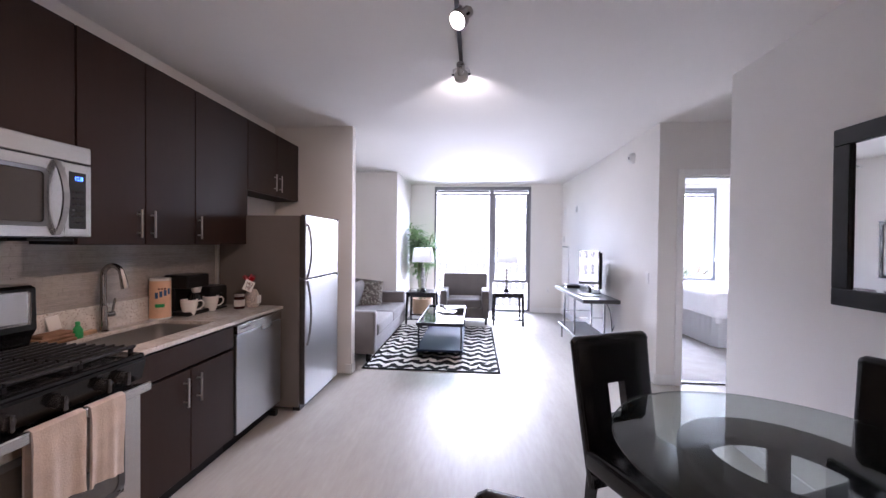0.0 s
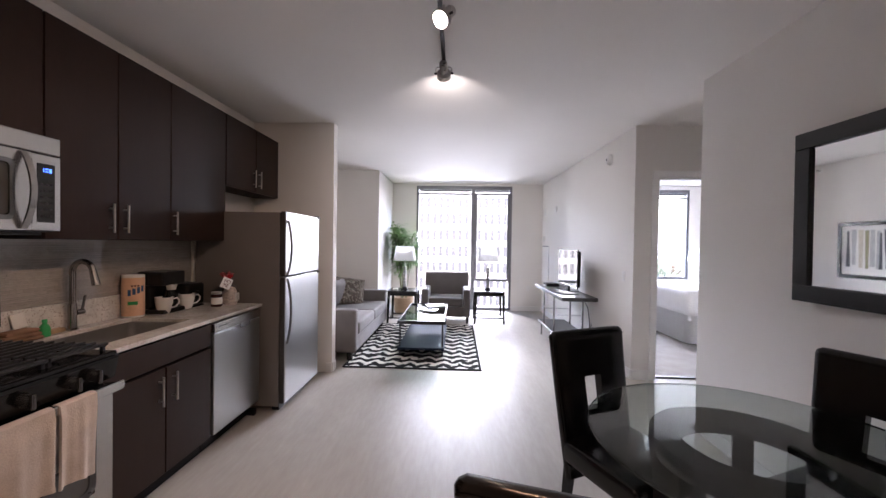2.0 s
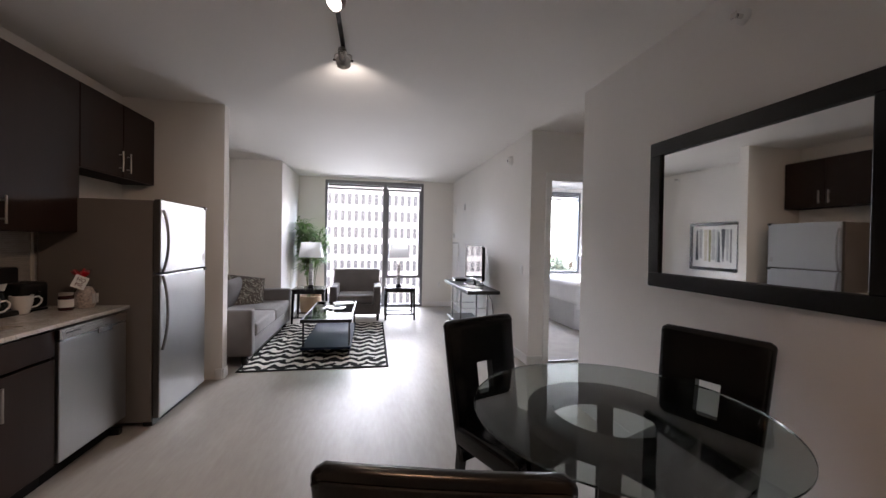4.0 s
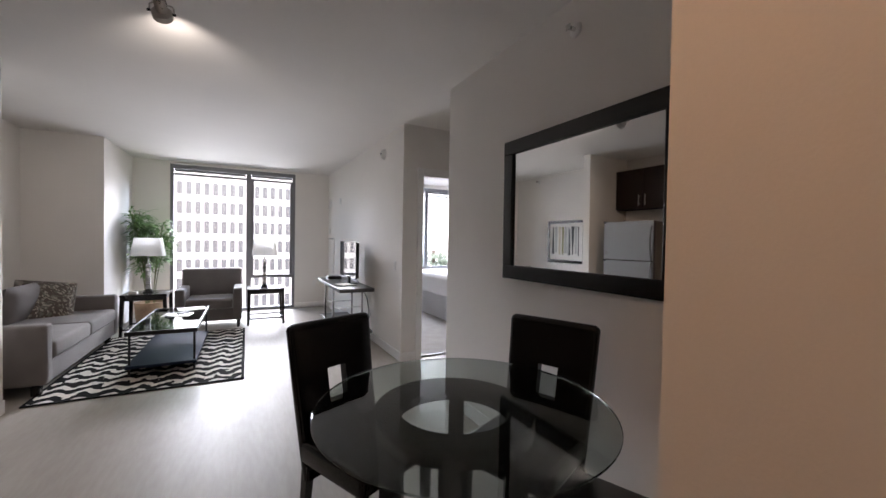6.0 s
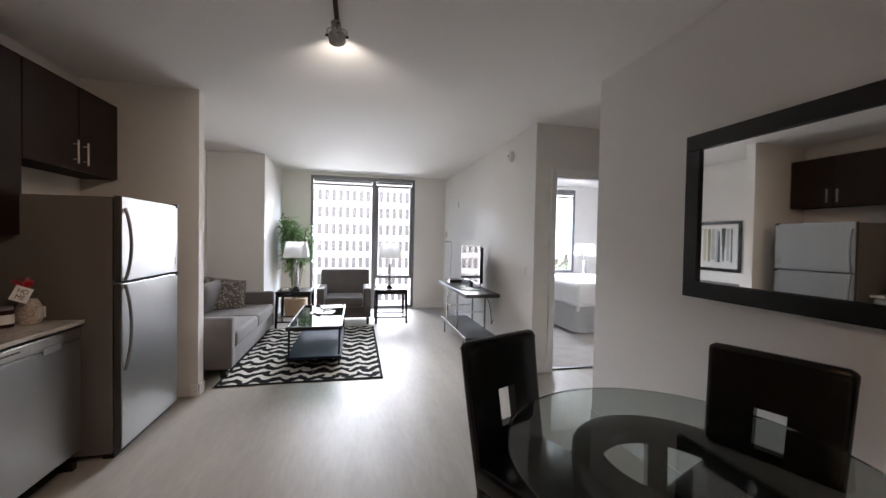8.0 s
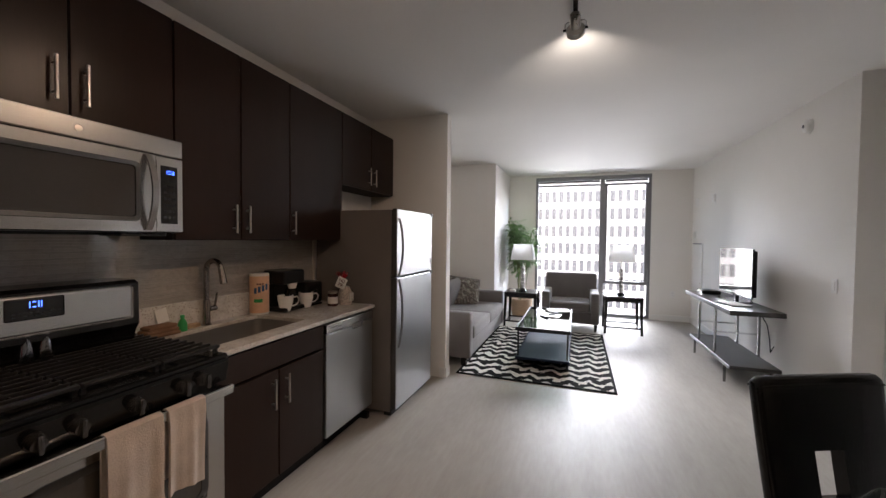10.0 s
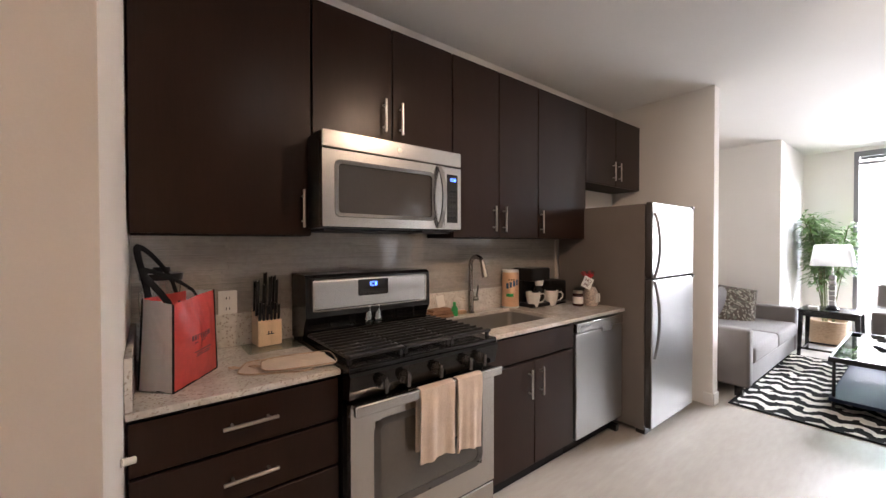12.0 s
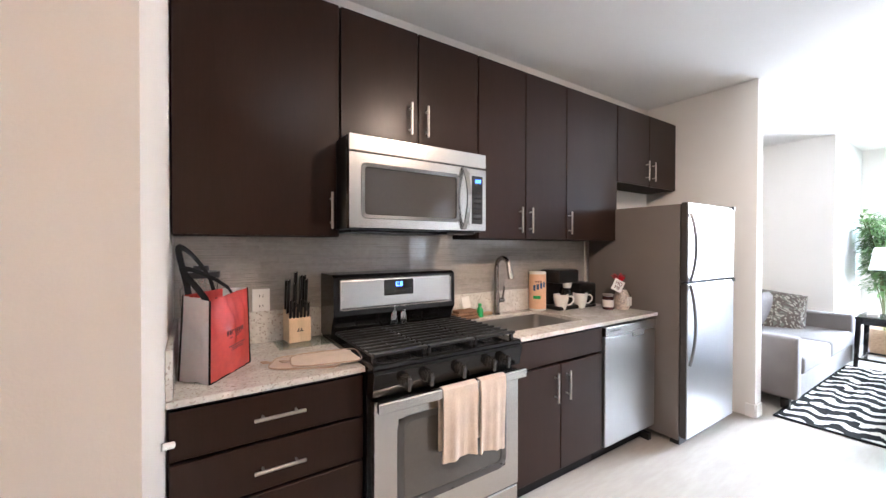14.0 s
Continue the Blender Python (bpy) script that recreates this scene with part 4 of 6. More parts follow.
def leaf_print():
    """Brown cloth with long pale leaf shapes lying two ways."""
    m = mat("leaf_print_fabric", (0.115, 0.095, 0.082), 0.9, var=0.15, scale=15, fine=200, bump=0.2, spec=0.1)
    n, l = m.node_tree.nodes, m.node_tree.links
    tc, last = n.new("ShaderNodeTexCoord"), n["Color Ramp"].outputs[0]
    for turn, size, tone in ((35, 0.75, (0.17, 0.17, 0.145, 1)), (-40, 0.95, (0.36, 0.335, 0.29, 1))):
        mp, v, ramp, mx = n.new("ShaderNodeMapping"), n.new("ShaderNodeTexVoronoi"), n.new("ShaderNodeValToRGB"), n.new("ShaderNodeMix")
        mp.inputs["Rotation"].default_value = (radians(turn), radians(turn * 0.6), radians(turn))
        mp.inputs["Scale"].default_value = (4.5 * size, 13 * size, 4.5 * size)
        bend, add = n.new("ShaderNodeTexNoise"), n.new("ShaderNodeMix")
        bend.inputs["Scale"].default_value = 7.0
        add.data_type, add.blend_type = "RGBA", "ADD"
        add.inputs[0].default_value = 0.16
        ramp.color_ramp.elements[0].position, ramp.color_ramp.elements[1].position = 0.36, 0.40
        ramp.color_ramp.elements[0].color, ramp.color_ramp.elements[1].color = (1, 1, 1, 1), (0, 0, 0, 1)
        mx.data_type = "RGBA"
        mx.inputs[7].default_value = tone
        l.new(tc.outputs["Object"], bend.inputs[0]), l.new(tc.outputs["Object"], add.inputs[6]), l.new(bend.outputs["Color"], add.inputs[7])
        l.new(add.outputs[2], mp.inputs[0]), l.new(mp.outputs[0], v.inputs[0]), l.new(v.outputs["Distance"], ramp.inputs[0])
        l.new(ramp.outputs[0], mx.inputs[0]), l.new(last, mx.inputs[6])
        last = mx.outputs[2]
    l.new(last, n["Principled BSDF"].inputs["Base Color"])
    return m


pillowcloth = leaf_print()


def pillow(place, turn, tilt, material, label, size=0.46):
    bm = cushion(size, size, 0.17, 14, 5.0, 0.55)
    bm.transform(pose(*place, 0, 0, turn) @ pose(0, 0, 0, *tilt, 0))
    return single("throw_pillow", bm, material, label, "pillow", smooth=True, group="pillows on the sofa")


pillow((-1.63, 6.03, 0.620), 20, (58, 8), pillowcloth, "brown and cream leaf-patterned throw pillow on the sofa", 0.53)
pillow((-1.74, 4.70, 0.575), -8, (0, 62), mat("pale_pillow", (0.30, 0.28, 0.265), 0.9, var=0.1, fine=200, bump=0.3), "pale grey throw pillow leaning on the sofa back", 0.37)


def armchair():
    x0, x1, y0, y1 = -0.505, 0.368, 6.74, 7.56
    c = thing("armchair", (-0.07, 7.15, 0), label="taupe grey upholstered armchair facing the coffee table", category="armchair")
    part("base", soft_box(x0 + 0.10, x1 - 0.10, y0 + 0.015, y1 - 0.05, 0.12, 0.30, 0.012), TAUPE, c, smooth=True)
    for a in (x0, x1 - 0.125):
        part("armrest", soft_box(a, a + 0.125, y0, y1 - 0.06, 0.12, 0.61, 0.03), TAUPE, c, smooth=True)
    bm = soft_box(x0 + 0.01, x1 - 0.01, y1 - 0.20, y1, 0.30, 0.875, 0.04)
    for v in bm.verts:
        v.co.y -= 0.16 * (0.875 - v.co.z) - 0.05
    part("backrest", bm, TAUPE, c, smooth=True)
    bm = soft_box(x0 + 0.13, x1 - 0.13, y0 - 0.012, y1 - 0.22, 0.302, 0.455, 0.04)
    for v in bm.verts:
        if v.co.z > 0.42:
            u, w = (v.co.x + 0.07) / 0.32, (v.co.y - 7.05) / 0.34
            v.co.z += 0.02 * max(0, 1 - u * u) * max(0, 1 - w * w)
    part("seat_cushion", bm, TAUPE, c, smooth=True)
    for x in (x0 + 0.05, x1 - 0.05):
        for y in (y0 + 0.05, y1 - 0.08):
            part("leg", cyl((x, y, 0.0), (x, y, 0.125), 0.018, 0.028, n=4), BLACKWOOD, c, "dark tapered leg")


armchair()


def side_table(x0, x1, y0, y1, label, h=0.578):
    t = thing("side_table", ((x0 + x1) / 2, (y0 + y1) / 2, 0), label=label, category="side table", group="side tables by the armchair")
    part("tabletop", box(x0, x1, y0, y1, h - 0.026, h, 0.004, 1), BLACKWOOD, t)
    i = 0.035
    for a, b in (((x0 + i, y0 + i), (x1 - i, y0 + i)), ((x0 + i, y1 - i), (x1 - i, y1 - i)), ((x0 + i, y0 + i), (x0 + i, y1 - i)), ((x1 - i, y0 + i), (x1 - i, y1 - i))):
        part("apron", box(min(a[0], b[0]) - 0.009, max(a[0], b[0]) + 0.009, min(a[1], b[1]) - 0.009, max(a[1], b[1]) + 0.009, h - 0.085, h - 0.027), BLACKWOOD, t)
    for x in (x0 + 0.03, x1 - 0.03):
        for y in (y0 + 0.03, y1 - 0.03):
            bm = bmesh.new()
            sx, sy = (1 if x > (x0 + x1) / 2 else -1), (1 if y > (y0 + y1) / 2 else -1)
            bmesh.ops.create_cube(bm, size=1.0, matrix=Matrix.Translation((x, y, (h - 0.027) / 2)) @ Matrix.Diagonal((0.046, 0.046, h - 0.027, 1)))
            for v in bm.verts:
                if v.co.z < 0.1:
                    v.co.x, v.co.y = x + (v.co.x - x) * 0.75 + sx * 0.016, y + (v.co.y - y) * 0.75 + sy * 0.016
            part("leg", bm, BLACKWOOD, t, "splayed black leg")
    for y in (y0 + 0.045, y1 - 0.045):
        part("stretcher", box(x0 + 0.03, x1 - 0.03, y - 0.008, y + 0.008, 0.085, 0.108), BLACKWOOD, t)
    for x in (x0 + 0.04, x1 - 0.04):
        part("stretcher", box(x - 0.008, x + 0.008, y0 + 0.055, y1 - 0.055, 0.085, 0.108), BLACKWOOD, t)
    return t


side_table(-1.10, -0.57, 6.62, 7.15, "black wooden side table holding a lamp beside the sofa")
side_table(0.44, 0.985, 6.78, 7.31, "black wooden side table holding a lamp by the window")


def table_lamp(x, y, z, label):
    t = thing("table_lamp", (x, y, z), label=label, category="lamp", group="table lamps")
    part("foot", lathe([(0.0, 0), (0.066, 0), (0.066, 0.014), (0.048, 0.022), (0.045, 0.044), (0.030, 0.050), (0.0, 0.05)], (x, y, z), 20), BLACKWOOD, t, "black turned foot", smooth=True)
    for k in range(6):
        bm = box(x - 0.030, x + 0.030, y - 0.030, y + 0.030, z + 0.052 + k * 0.062, z + 0.108 + k * 0.062, 0.010, 2)
        part("block", bm, mat("stacked_glass_block", (0.52, 0.51, 0.50), 0.12, 0.55, var=0.25, scale=40, fine=120), t, "faceted smoky glass block")
    part("neck", cyl((x, y, z + 0.42), (x, y, z + 0.56), 0.008, n=10), CHROME, t, smooth=True)
    part("bulb", lathe([(0.0, 0.54), (0.016, 0.55), (0.028, 0.60), (0.020, 0.635), (0.0, 0.645)], (x, y, z), 14), WPLASTIC, t, smooth=True)
    bm = bmesh.new()
    rings = []
    for w, h in ((0.190, 0.530), (0.150, 0.785)):
        r, ring = 0.03, []
        for cx, cy, a0 in ((w - r, w - r, 0), (r - w, w - r, 90), (r - w, r - w, 180), (w - r, r - w, 270)):
            ring += [bm.verts.new((x + cx + r * math.cos(radians(a0 + k * 22.5)), y + (cy + r * math.sin(radians(a0 + k * 22.5))) * 0.8, z + h)) for k in range(5)]
        rings.append(ring)
    for k in range(20):
        bm.faces.new((rings[0][k], rings[0][(k + 1) % 20], rings[1][(k + 1) % 20], rings[1][k]))
    bmesh.ops.solidify(bm, geom=bm.faces[:], thickness=0.002)
    shade = part("shade", bm, SHADE, t, "off-white tapered fabric shade")
    part("finial", cyl((x, y, z + 0.775), (x, y, z + 0.81), 0.006, 0.004, n=8), CHROME, shade)
    return t


table_lamp(-0.825, 6.86, 0.578, "table lamp with glass block stem and off-white shade")
table_lamp(0.69, 7.02, 0.578, "table lamp with glass block stem standing by the window")
single("notepad", box(-1.02, -0.93, 6.72, 6.80, 0.579, 0.613, 0.003, 1), PAPER, "small white card stand on the side table", "card")


def coffee_table():
    x0, x1, y0, y1, h = -0.615, -0.020, 4.705, 6.125, 0.455
    t = thing("coffee_table", ((x0 + x1) / 2, (y0 + y1) / 2, 0.012), label="black metal coffee table with glass top and lower shelf", category="coffee table")
    for y in (y0, y1 - 0.022):
        part("frame_rail", box(x0, x1, y, y + 0.022, h - 0.040, h, 0.003, 1), mat("black_table_metal", (0.010, 0.010, 0.011), 0.5, spec=0.3), t)
    for x in (x0, x1 - 0.022):
        part("frame_rail", box(x, x + 0.022, y0 + 0.022, y1 - 0.022, h - 0.040, h, 0.003, 1), mat("black_table_metal", (0.010, 0.010, 0.011), 0.5, spec=0.3), t)
    part("crossbar", box(x0 + 0.022, x1 - 0.022, (y0 + y1) / 2 - 0.012, (y0 + y1) / 2 + 0.012, h - 0.036, h - 0.012), mat("black_table_metal", (0.010, 0.010, 0.011), 0.5, spec=0.3), t)
    p = part("glass_top", box(x0 + 0.022, x1 - 0.022, y0 + 0.022, y1 - 0.022, h - 0.010, h - 0.003), SHELFGLASS, t, "tinted glass top")
    part("shelf", box(x0 + 0.005, x1 - 0.005, y0 - 0.01, y1 - 0.03, 0.095, 0.125, 0.004, 1), mat("coffee_shelf_dark", (0.014, 0.019, 0.034), 0.5, var=0.2, spec=0.03), t, "glossy dark lower shelf")
    for x in (x0 + 0.03, x1 - 0.03):
        for y in (y0 + 0.05, y1 - 0.05):
            part("leg", cyl((x, y, 0.012), (x, y, h - 0.041), 0.011, n=12), mat("black_table_metal", (0.010, 0.010, 0.011), 0.5, spec=0.3), t, "slim black leg", smooth=True)


coffee_table()


def magazine(x, y, turn, w, d, z, material, label, category="magazine"):
    m = thing(category, (x, y, z), turn, label=label, category=category)
    part("pages", box(-w / 2, w / 2, -d / 2, d / 2, 0.001, 0.006), PAPER, m, local=True)
    part("cover", box(-w / 2 - 0.001, w / 2 + 0.001, -d / 2 - 0.001, d / 2 + 0.001, 0.006, 0.007), material, m, local=True)


magazine(-0.20, 5.95, 14, 0.30, 0.22, 0.452, PAPER, "white magazine lying on the coffee table")
magazine(-0.30, 5.55, -10, 0.28, 0.21, 0.452, mat("grey_cover", (0.30, 0.30, 0.31), 0.3, var=0.5, scale=18), "grey printed magazine on the coffee table")
for i, (x, y, turn) in enumerate(((-0.36, 5.42, 30), (-0.25, 5.60, -40))):
    r = thing("remote_control", (x, y, 0.459 if i else 0.452), turn, label="slim black remote control on the coffee table", category="remote")
    part("body", box(-0.022, 0.022, -0.08, 0.08, 0.0, 0.017, 0.006, 2), PLASTIC, r, local=True)
    for k in range(5):
        part("button", box(-0.012, 0.012, -0.06 + k * 0.022, -0.05 + k * 0.022, 0.017, 0.0185), mat("grey_rubber", (0.12, 0.12, 0.12), 0.6), r, local=True)


def console_table():
    x0, x1, y0, y1, h = 1.455, 1.905, 4.86, 6.50, 0.765
    t = thing("console_table", ((x0 + x1) / 2, (y0 + y1) / 2, 0), label="grey wood console table with chrome tube frame", category="console table")
    wood = mat("weathered_grey_wood", (0.045, 0.042, 0.040), 0.38, var=0.3, scale=4, fine=40, stretch=(5, 0.6, 5), spec=0.3)
    part("tabletop", box(x0, x1, y0, y1, h - 0.048, h, 0.003, 1), wood, t, "dark grey wooden top")
    part("shelf", box(x0 + 0.015, x1 - 0.01, y0 + 0.03, y1 - 0.21, 0.175, 0.212, 0.003, 1), wood, t, "dark grey lower shelf")
    for x in (x0 + 0.028, x1 - 0.025):
        for y in (5.36, 5.94):
            part("leg", box(x - 0.011, x + 0.011, y - 0.011, y + 0.011, 0.213, h - 0.049, 0.002, 1), DARKCHROME, t, "square chrome upright")
        for y in (5.05, 6.10):
            part("foot", box(x - 0.011, x + 0.011, y - 0.011, y + 0.011, 0.0, 0.174, 0.002, 1), DARKCHROME, t, "square chrome foot")
    for y in (5.36, 5.94):
        part("crossbar", box(x0 + 0.040, x1 - 0.037, y - 0.009, y + 0.009, 0.44, 0.458), CHROME, t)
        part("crossbar", box(x0 + 0.040, x1 - 0.037, y - 0.009, y + 0.009, h - 0.070, h - 0.050), CHROME, t)


console_table()


def television():
    x, y0, y1, z0, z1 = 1.745, 5.16, 6.12, 0.84, 1.365
    t = thing("television", (x, (y0 + y1) / 2, 0.765), label="flat-screen television with glossy screen, switched off", category="television")
    part("back_case", box(x + 0.004, x + 0.040, y0 + 0.02, y1 - 0.02, z0 + 0.02, z1 - 0.02, 0.012, 2), PLASTIC, t)
    part("bezel", box(x - 0.012, x + 0.0038, y0, y1, z0, z1, 0.004, 2), BLACK, t)
    part("screen", box(x - 0.0135, x - 0.012, y0 + 0.008, y1 - 0.008, z0 + 0.016, z1 - 0.008), mat("glossy_screen", (0.012, 0.012, 0.013), 0.05, var=0.1, rvar=0.01, spec=1.0, coat=1.0), t, "glossy dark screen")
    part("stand_neck", box(x - 0.004, x + 0.03, (y0 + y1) / 2 - 0.04, (y0 + y1) / 2 + 0.04, 0.775, z0 + 0.05, 0.004, 1), PLASTIC, t)
    part("stand_foot", box(x - 0.10, x + 0.10, (y0 + y1) / 2 - 0.22, (y0 + y1) / 2 + 0.22, 0.766, 0.777, 0.004, 1), BLACK, t)


television()
b = thing("cable_box", (1.66, 6.25, 0.765), 0, label="small black cable box on the console table", category="cable box")
part("case", box(-0.10, 0.10, -0.12, 0.12, 0.001, 0.045, 0.004, 1), PLASTIC, b, local=True)
part("front_plate", box(-0.102, -0.10, -0.11, 0.11, 0.008, 0.038), BLKGLASS, b, local=True)
single("cable", tube([(1.86, 5.55, 0.80), (1.90, 5.45, 0.70), (1.965, 5.40, 0.55), (1.975, 5.36, 0.40), (1.96, 5.30, 0.28), (1.985, 5.28, 0.36)], 0.005, 8), PLASTIC, "black television cable hanging behind the console", "cable", smooth=True)
b = thing("book", (1.63, 5.30, 0.765), 12, label="dark booklet lying open on the console table", category="booklet")
part("cover", box(-0.10, 0.10, -0.14, 0.14, 0.001, 0.008, 0.001, 1), INK, b, local=True)
part("pages", box(-0.095, 0.095, -0.135, 0.135, 0.008, 0.013), PAPER, b, local=True)


def plant():
    x, y = -0.95, 7.66
    p = thing("potted_plant", (x, y, 0), label="leafy green bamboo-like houseplant in a wicker basket", category="plant")
    part("basket", lathe([(0.0, 0.0), (0.17, 0.0), (0.185, 0.10), (0.20, 0.30), (0.205, 0.33), (0.195, 0.335), (0.185, 0.30), (0.0, 0.29)], (x, y, 0), 28), WICKER, p, "round wicker basket", smooth=True)
    rnd = random.Random(5)
    leaves = bmesh.new()
    for s in range(13):
        a, lean = rnd.uniform(0, 6.283), rnd.uniform(0.05, 0.26)
        h = rnd.uniform(1.15, 1.85)
        pts = []
        for k in range(8):
            t = k / 7
            px, py = x + math.cos(a) * (0.06 + lean * t * t), y + math.sin(a) * (0.06 + lean * t * t)
            pts.append(Vector((max(-1.25, px), min(YW - 0.04, py), 0.28 + (h - 0.28) * t)))
        part("stem", tube(pts, 0.006, 6), STEM, p, "green-brown cane", smooth=True)
        for k in range(125):
            t = rnd.uniform(0.34, 1.0) ** 0.55
            i = min(6, int(t * 7))
            c = pts[i].lerp(pts[i + 1], t * 7 - i)
            b = rnd.uniform(0, 6.283)
            out = Vector((math.cos(b), math.sin(b), rnd.uniform(-0.25, 0.55))).normalized()
            c = c + out * rnd.uniform(0.0, 0.11)
            ln, w = rnd.uniform(0.12, 0.25), rnd.uniform(0.012, 0.024)
            side = out.cross(Vector((0, 0, 1))).normalized()
            mid = c + out * ln * 0.45 + Vector((0, 0, 0.006))
            tip = c + out * ln + Vector((0, 0, -0.045 * rnd.uniform(0.4, 1.4)))
            q = [c, mid + side * w, tip, mid - side * w]
            if min(v.x for v in q) < -1.28 or max(v.y for v in q) > YW - 0.01:
                continue
            m = leaves.verts.new(mid + Vector((0, 0, -0.004)))
            vs = [leaves.verts.new(v) for v in q]
            for e in range(4):
                leaves.faces.new((vs[e], vs[(e + 1) % 4], m))
    part("foliage", leaves, LEAF, p, "dense narrow green leaves")["kind"] = "stuff"


plant()


def wall_mirror():
    y0, y1, z0, z1, x = -0.585, 0.585, -0.4475, 0.4475, 0.0
    m = thing("wall_mirror", (TW - 0.015, 1.59, 1.5975), label="large wall mirror in a wide black wooden frame", category="mirror")
    w = 0.088
    for s in ((y0, y1, z0, z0 + w), (y0, y1, z1 - w, z1), (y0, y0 + w, z0 + w, z1 - w), (y1 - w, y1, z0 + w, z1 - w)):
        part("frame_side", box(x - 0.030, x - 0.001, *s, 0.005, 2), BLACKWOOD, m, "broad black frame member", local=True)
    part("mirror_glass", box(x - 0.014, x - 0.003, y0 + w - 0.004, y1 - w + 0.004, z0 + w - 0.004, z1 - w + 0.004), MIRROR, m, "silvered mirror glass", local=True)
    m.matrix_basis = pose(TW - 0.015, 1.575, 1.5975, 0, -0.34, 1.1)


wall_mirror()


def picture():
    x, y0, y1, z0, z1 = LW, 4.88, 5.80, 0.97, 1.78
    p = thing("framed_picture", (x, (y0 + y1) / 2, (z0 + z1) / 2), label="abstract print of black and olive strokes in black frame", category="picture")
    w = 0.05
    for s in ((y0, y1, z0, z0 + w), (y0, y1, z1 - w, z1), (y0, y0 + w, z0 + w, z1 - w), (y1 - w, y1, z0 + w, z1 - w)):
        part("frame_side", box(x + 0.001, x + 0.028, *s, 0.003, 1), BLACKWOOD, p)
    mount = part("mount", box(x + 0.002, x + 0.010, y0 + w, y1 - w, z0 + w, z1 - w), PAPER, p, "white paper mount")
    ink, olive, tan_, grey = [mat(name, tone, 0.7, var=0.35, scale=14, stretch=(6, 6, 0.8)) for name, tone in (("ink_stroke", (0.025, 0.028, 0.035)), ("olive_stroke", (0.24, 0.23, 0.11)), ("tan_stroke", (0.52, 0.47, 0.36)), ("grey_stroke", (0.42, 0.42, 0.41)))]
    # brush strokes from the far end: centre, width at the top and foot, foot and head height, all as shares of the frame
    for c, wt, wf, lo, hi, tone in ((0.150, 0.030, 0.065, 0.20, 0.85, ink), (0.235, 0.075, 0.055, 0.24, 0.87, grey), (0.335, 0.070, 0.060, 0.19, 0.86, tan_), (0.420, 0.060, 0.045, 0.18, 0.85, olive), (0.495, 0.060, 0.080, 0.22, 0.86, grey), (0.575, 0.045, 0.065, 0.18, 0.84, grey), (0.605, 0.030, 0.050, 0.18, 0.80, ink), (0.685, 0.085, 0.030, 0.20, 0.86, ink), (0.765, 0.060, 0.050, 0.22, 0.85, grey), (0.830, 0.030, 0.025, 0.18, 0.85, ink)):
        bm = bmesh.new()
        yc, zl, zh = y1 - c * (y1 - y0), z0 + lo * (z1 - z0), z0 + hi * (z1 - z0)
        depth = 0.0104 if tone is grey else 0.0108
        n = 8
        sides = []
        for k in range(n + 1):
            f = k / n
            half = (wf + (wt - wf) * f) * (y1 - y0) / 2
            z = zl + (zh - zl) * f
            wob = 0.006 * noise.noise(Vector((c * 40, z * 9, 0.5)))
            sides.append((bm.verts.new((x + depth, yc - half + wob, z)), bm.verts.new((x + depth, yc + half - 0.6 * wob, z))))
        for a, b in zip(sides, sides[1:]):
            bm.faces.new((a[0], a[1], b[1], b[0]))
        part("brush_stroke", bm, tone, mount, "painted vertical stroke")


picture()


def smoke_detector():
    d = thing("smoke_detector", (tw(4.78), 4.78, 2.49), label="white round smoke detector on the wall", category="detector")
    turn = Euler((0, -math.pi / 2, 0)).to_matrix().to_4x4()
    for name, prof, m in (("base", [(0.0, 0), (0.068, 0), (0.068, 0.012), (0.0, 0.012)], WPLASTIC), ("cover", [(0.0, 0.012), (0.060, 0.012), (0.056, 0.034), (0.040, 0.046), (0.0, 0.048)], WPLASTIC), ("vent", [(0.0, 0.048), (0.016, 0.048), (0.014, 0.053), (0.0, 0.053)], mat("vent_grey", (0.16, 0.16, 0.17), 0.5))):
        part(name, put(lathe(prof, n=24), turn), m, d, local=True, smooth=True)


smoke_detector()


def sprinkler():
    s = thing("sprinkler_head", (TW, 1.61, 2.54), label="white sidewall fire sprinkler head", category="sprinkler", group="sprinkler heads")
    turn = Euler((0, -math.pi / 2, 0)).to_matrix().to_4x4()
    part("escutcheon", put(lathe([(0.0, 0), (0.040, 0), (0.038, 0.008), (0.022, 0.014), (0.0, 0.014)], n=24), turn), WPLASTIC, s, local=True, smooth=True)
    part("nozzle", put(lathe([(0.0, 0.014), (0.012, 0.014), (0.011, 0.040), (0.0, 0.040)], n=14), turn), CHROME, s, local=True, smooth=True)
    part("deflector", box(-0.062, -0.058, -0.016, 0.016, -0.016, 0.016, 0.001, 1), CHROME, s, local=True)
    part("frame_arm", box(-0.058, -0.038, -0.003, 0.003, -0.012, 0.012), CHROME, s, local=True)
    return s


copy_thing(sprinkler(), pose(LW, 6.10, 2.62, 0, 0, 180))


def plate(name, place, normal, label, category, rows, size=(0.072, 0.116)):
    """A white wall plate; rows: dark slots or rockers as (u0, u1, v0, v1, material)."""
    n = Vector(normal)
    u = Vector((-n.y, n.x, 0))
    t = thing(name, place, label=label, category=category)
    o = Vector(place)

    def at(a, b, w):
        return o + u * a + Vector((0, 0, b)) + n * w

    part("cover_plate", bars([(-size[0] / 2, size[0] / 2, -size[1] / 2, size[1] / 2)], at, 0.006), WPLASTIC, t)
    for a, b, c, d, m, dep in rows:
        part("insert", bars([(a, b, c, d)], lambda p, q, w: at(p, q, 0.0062 + w * dep), 1.0), m, t)


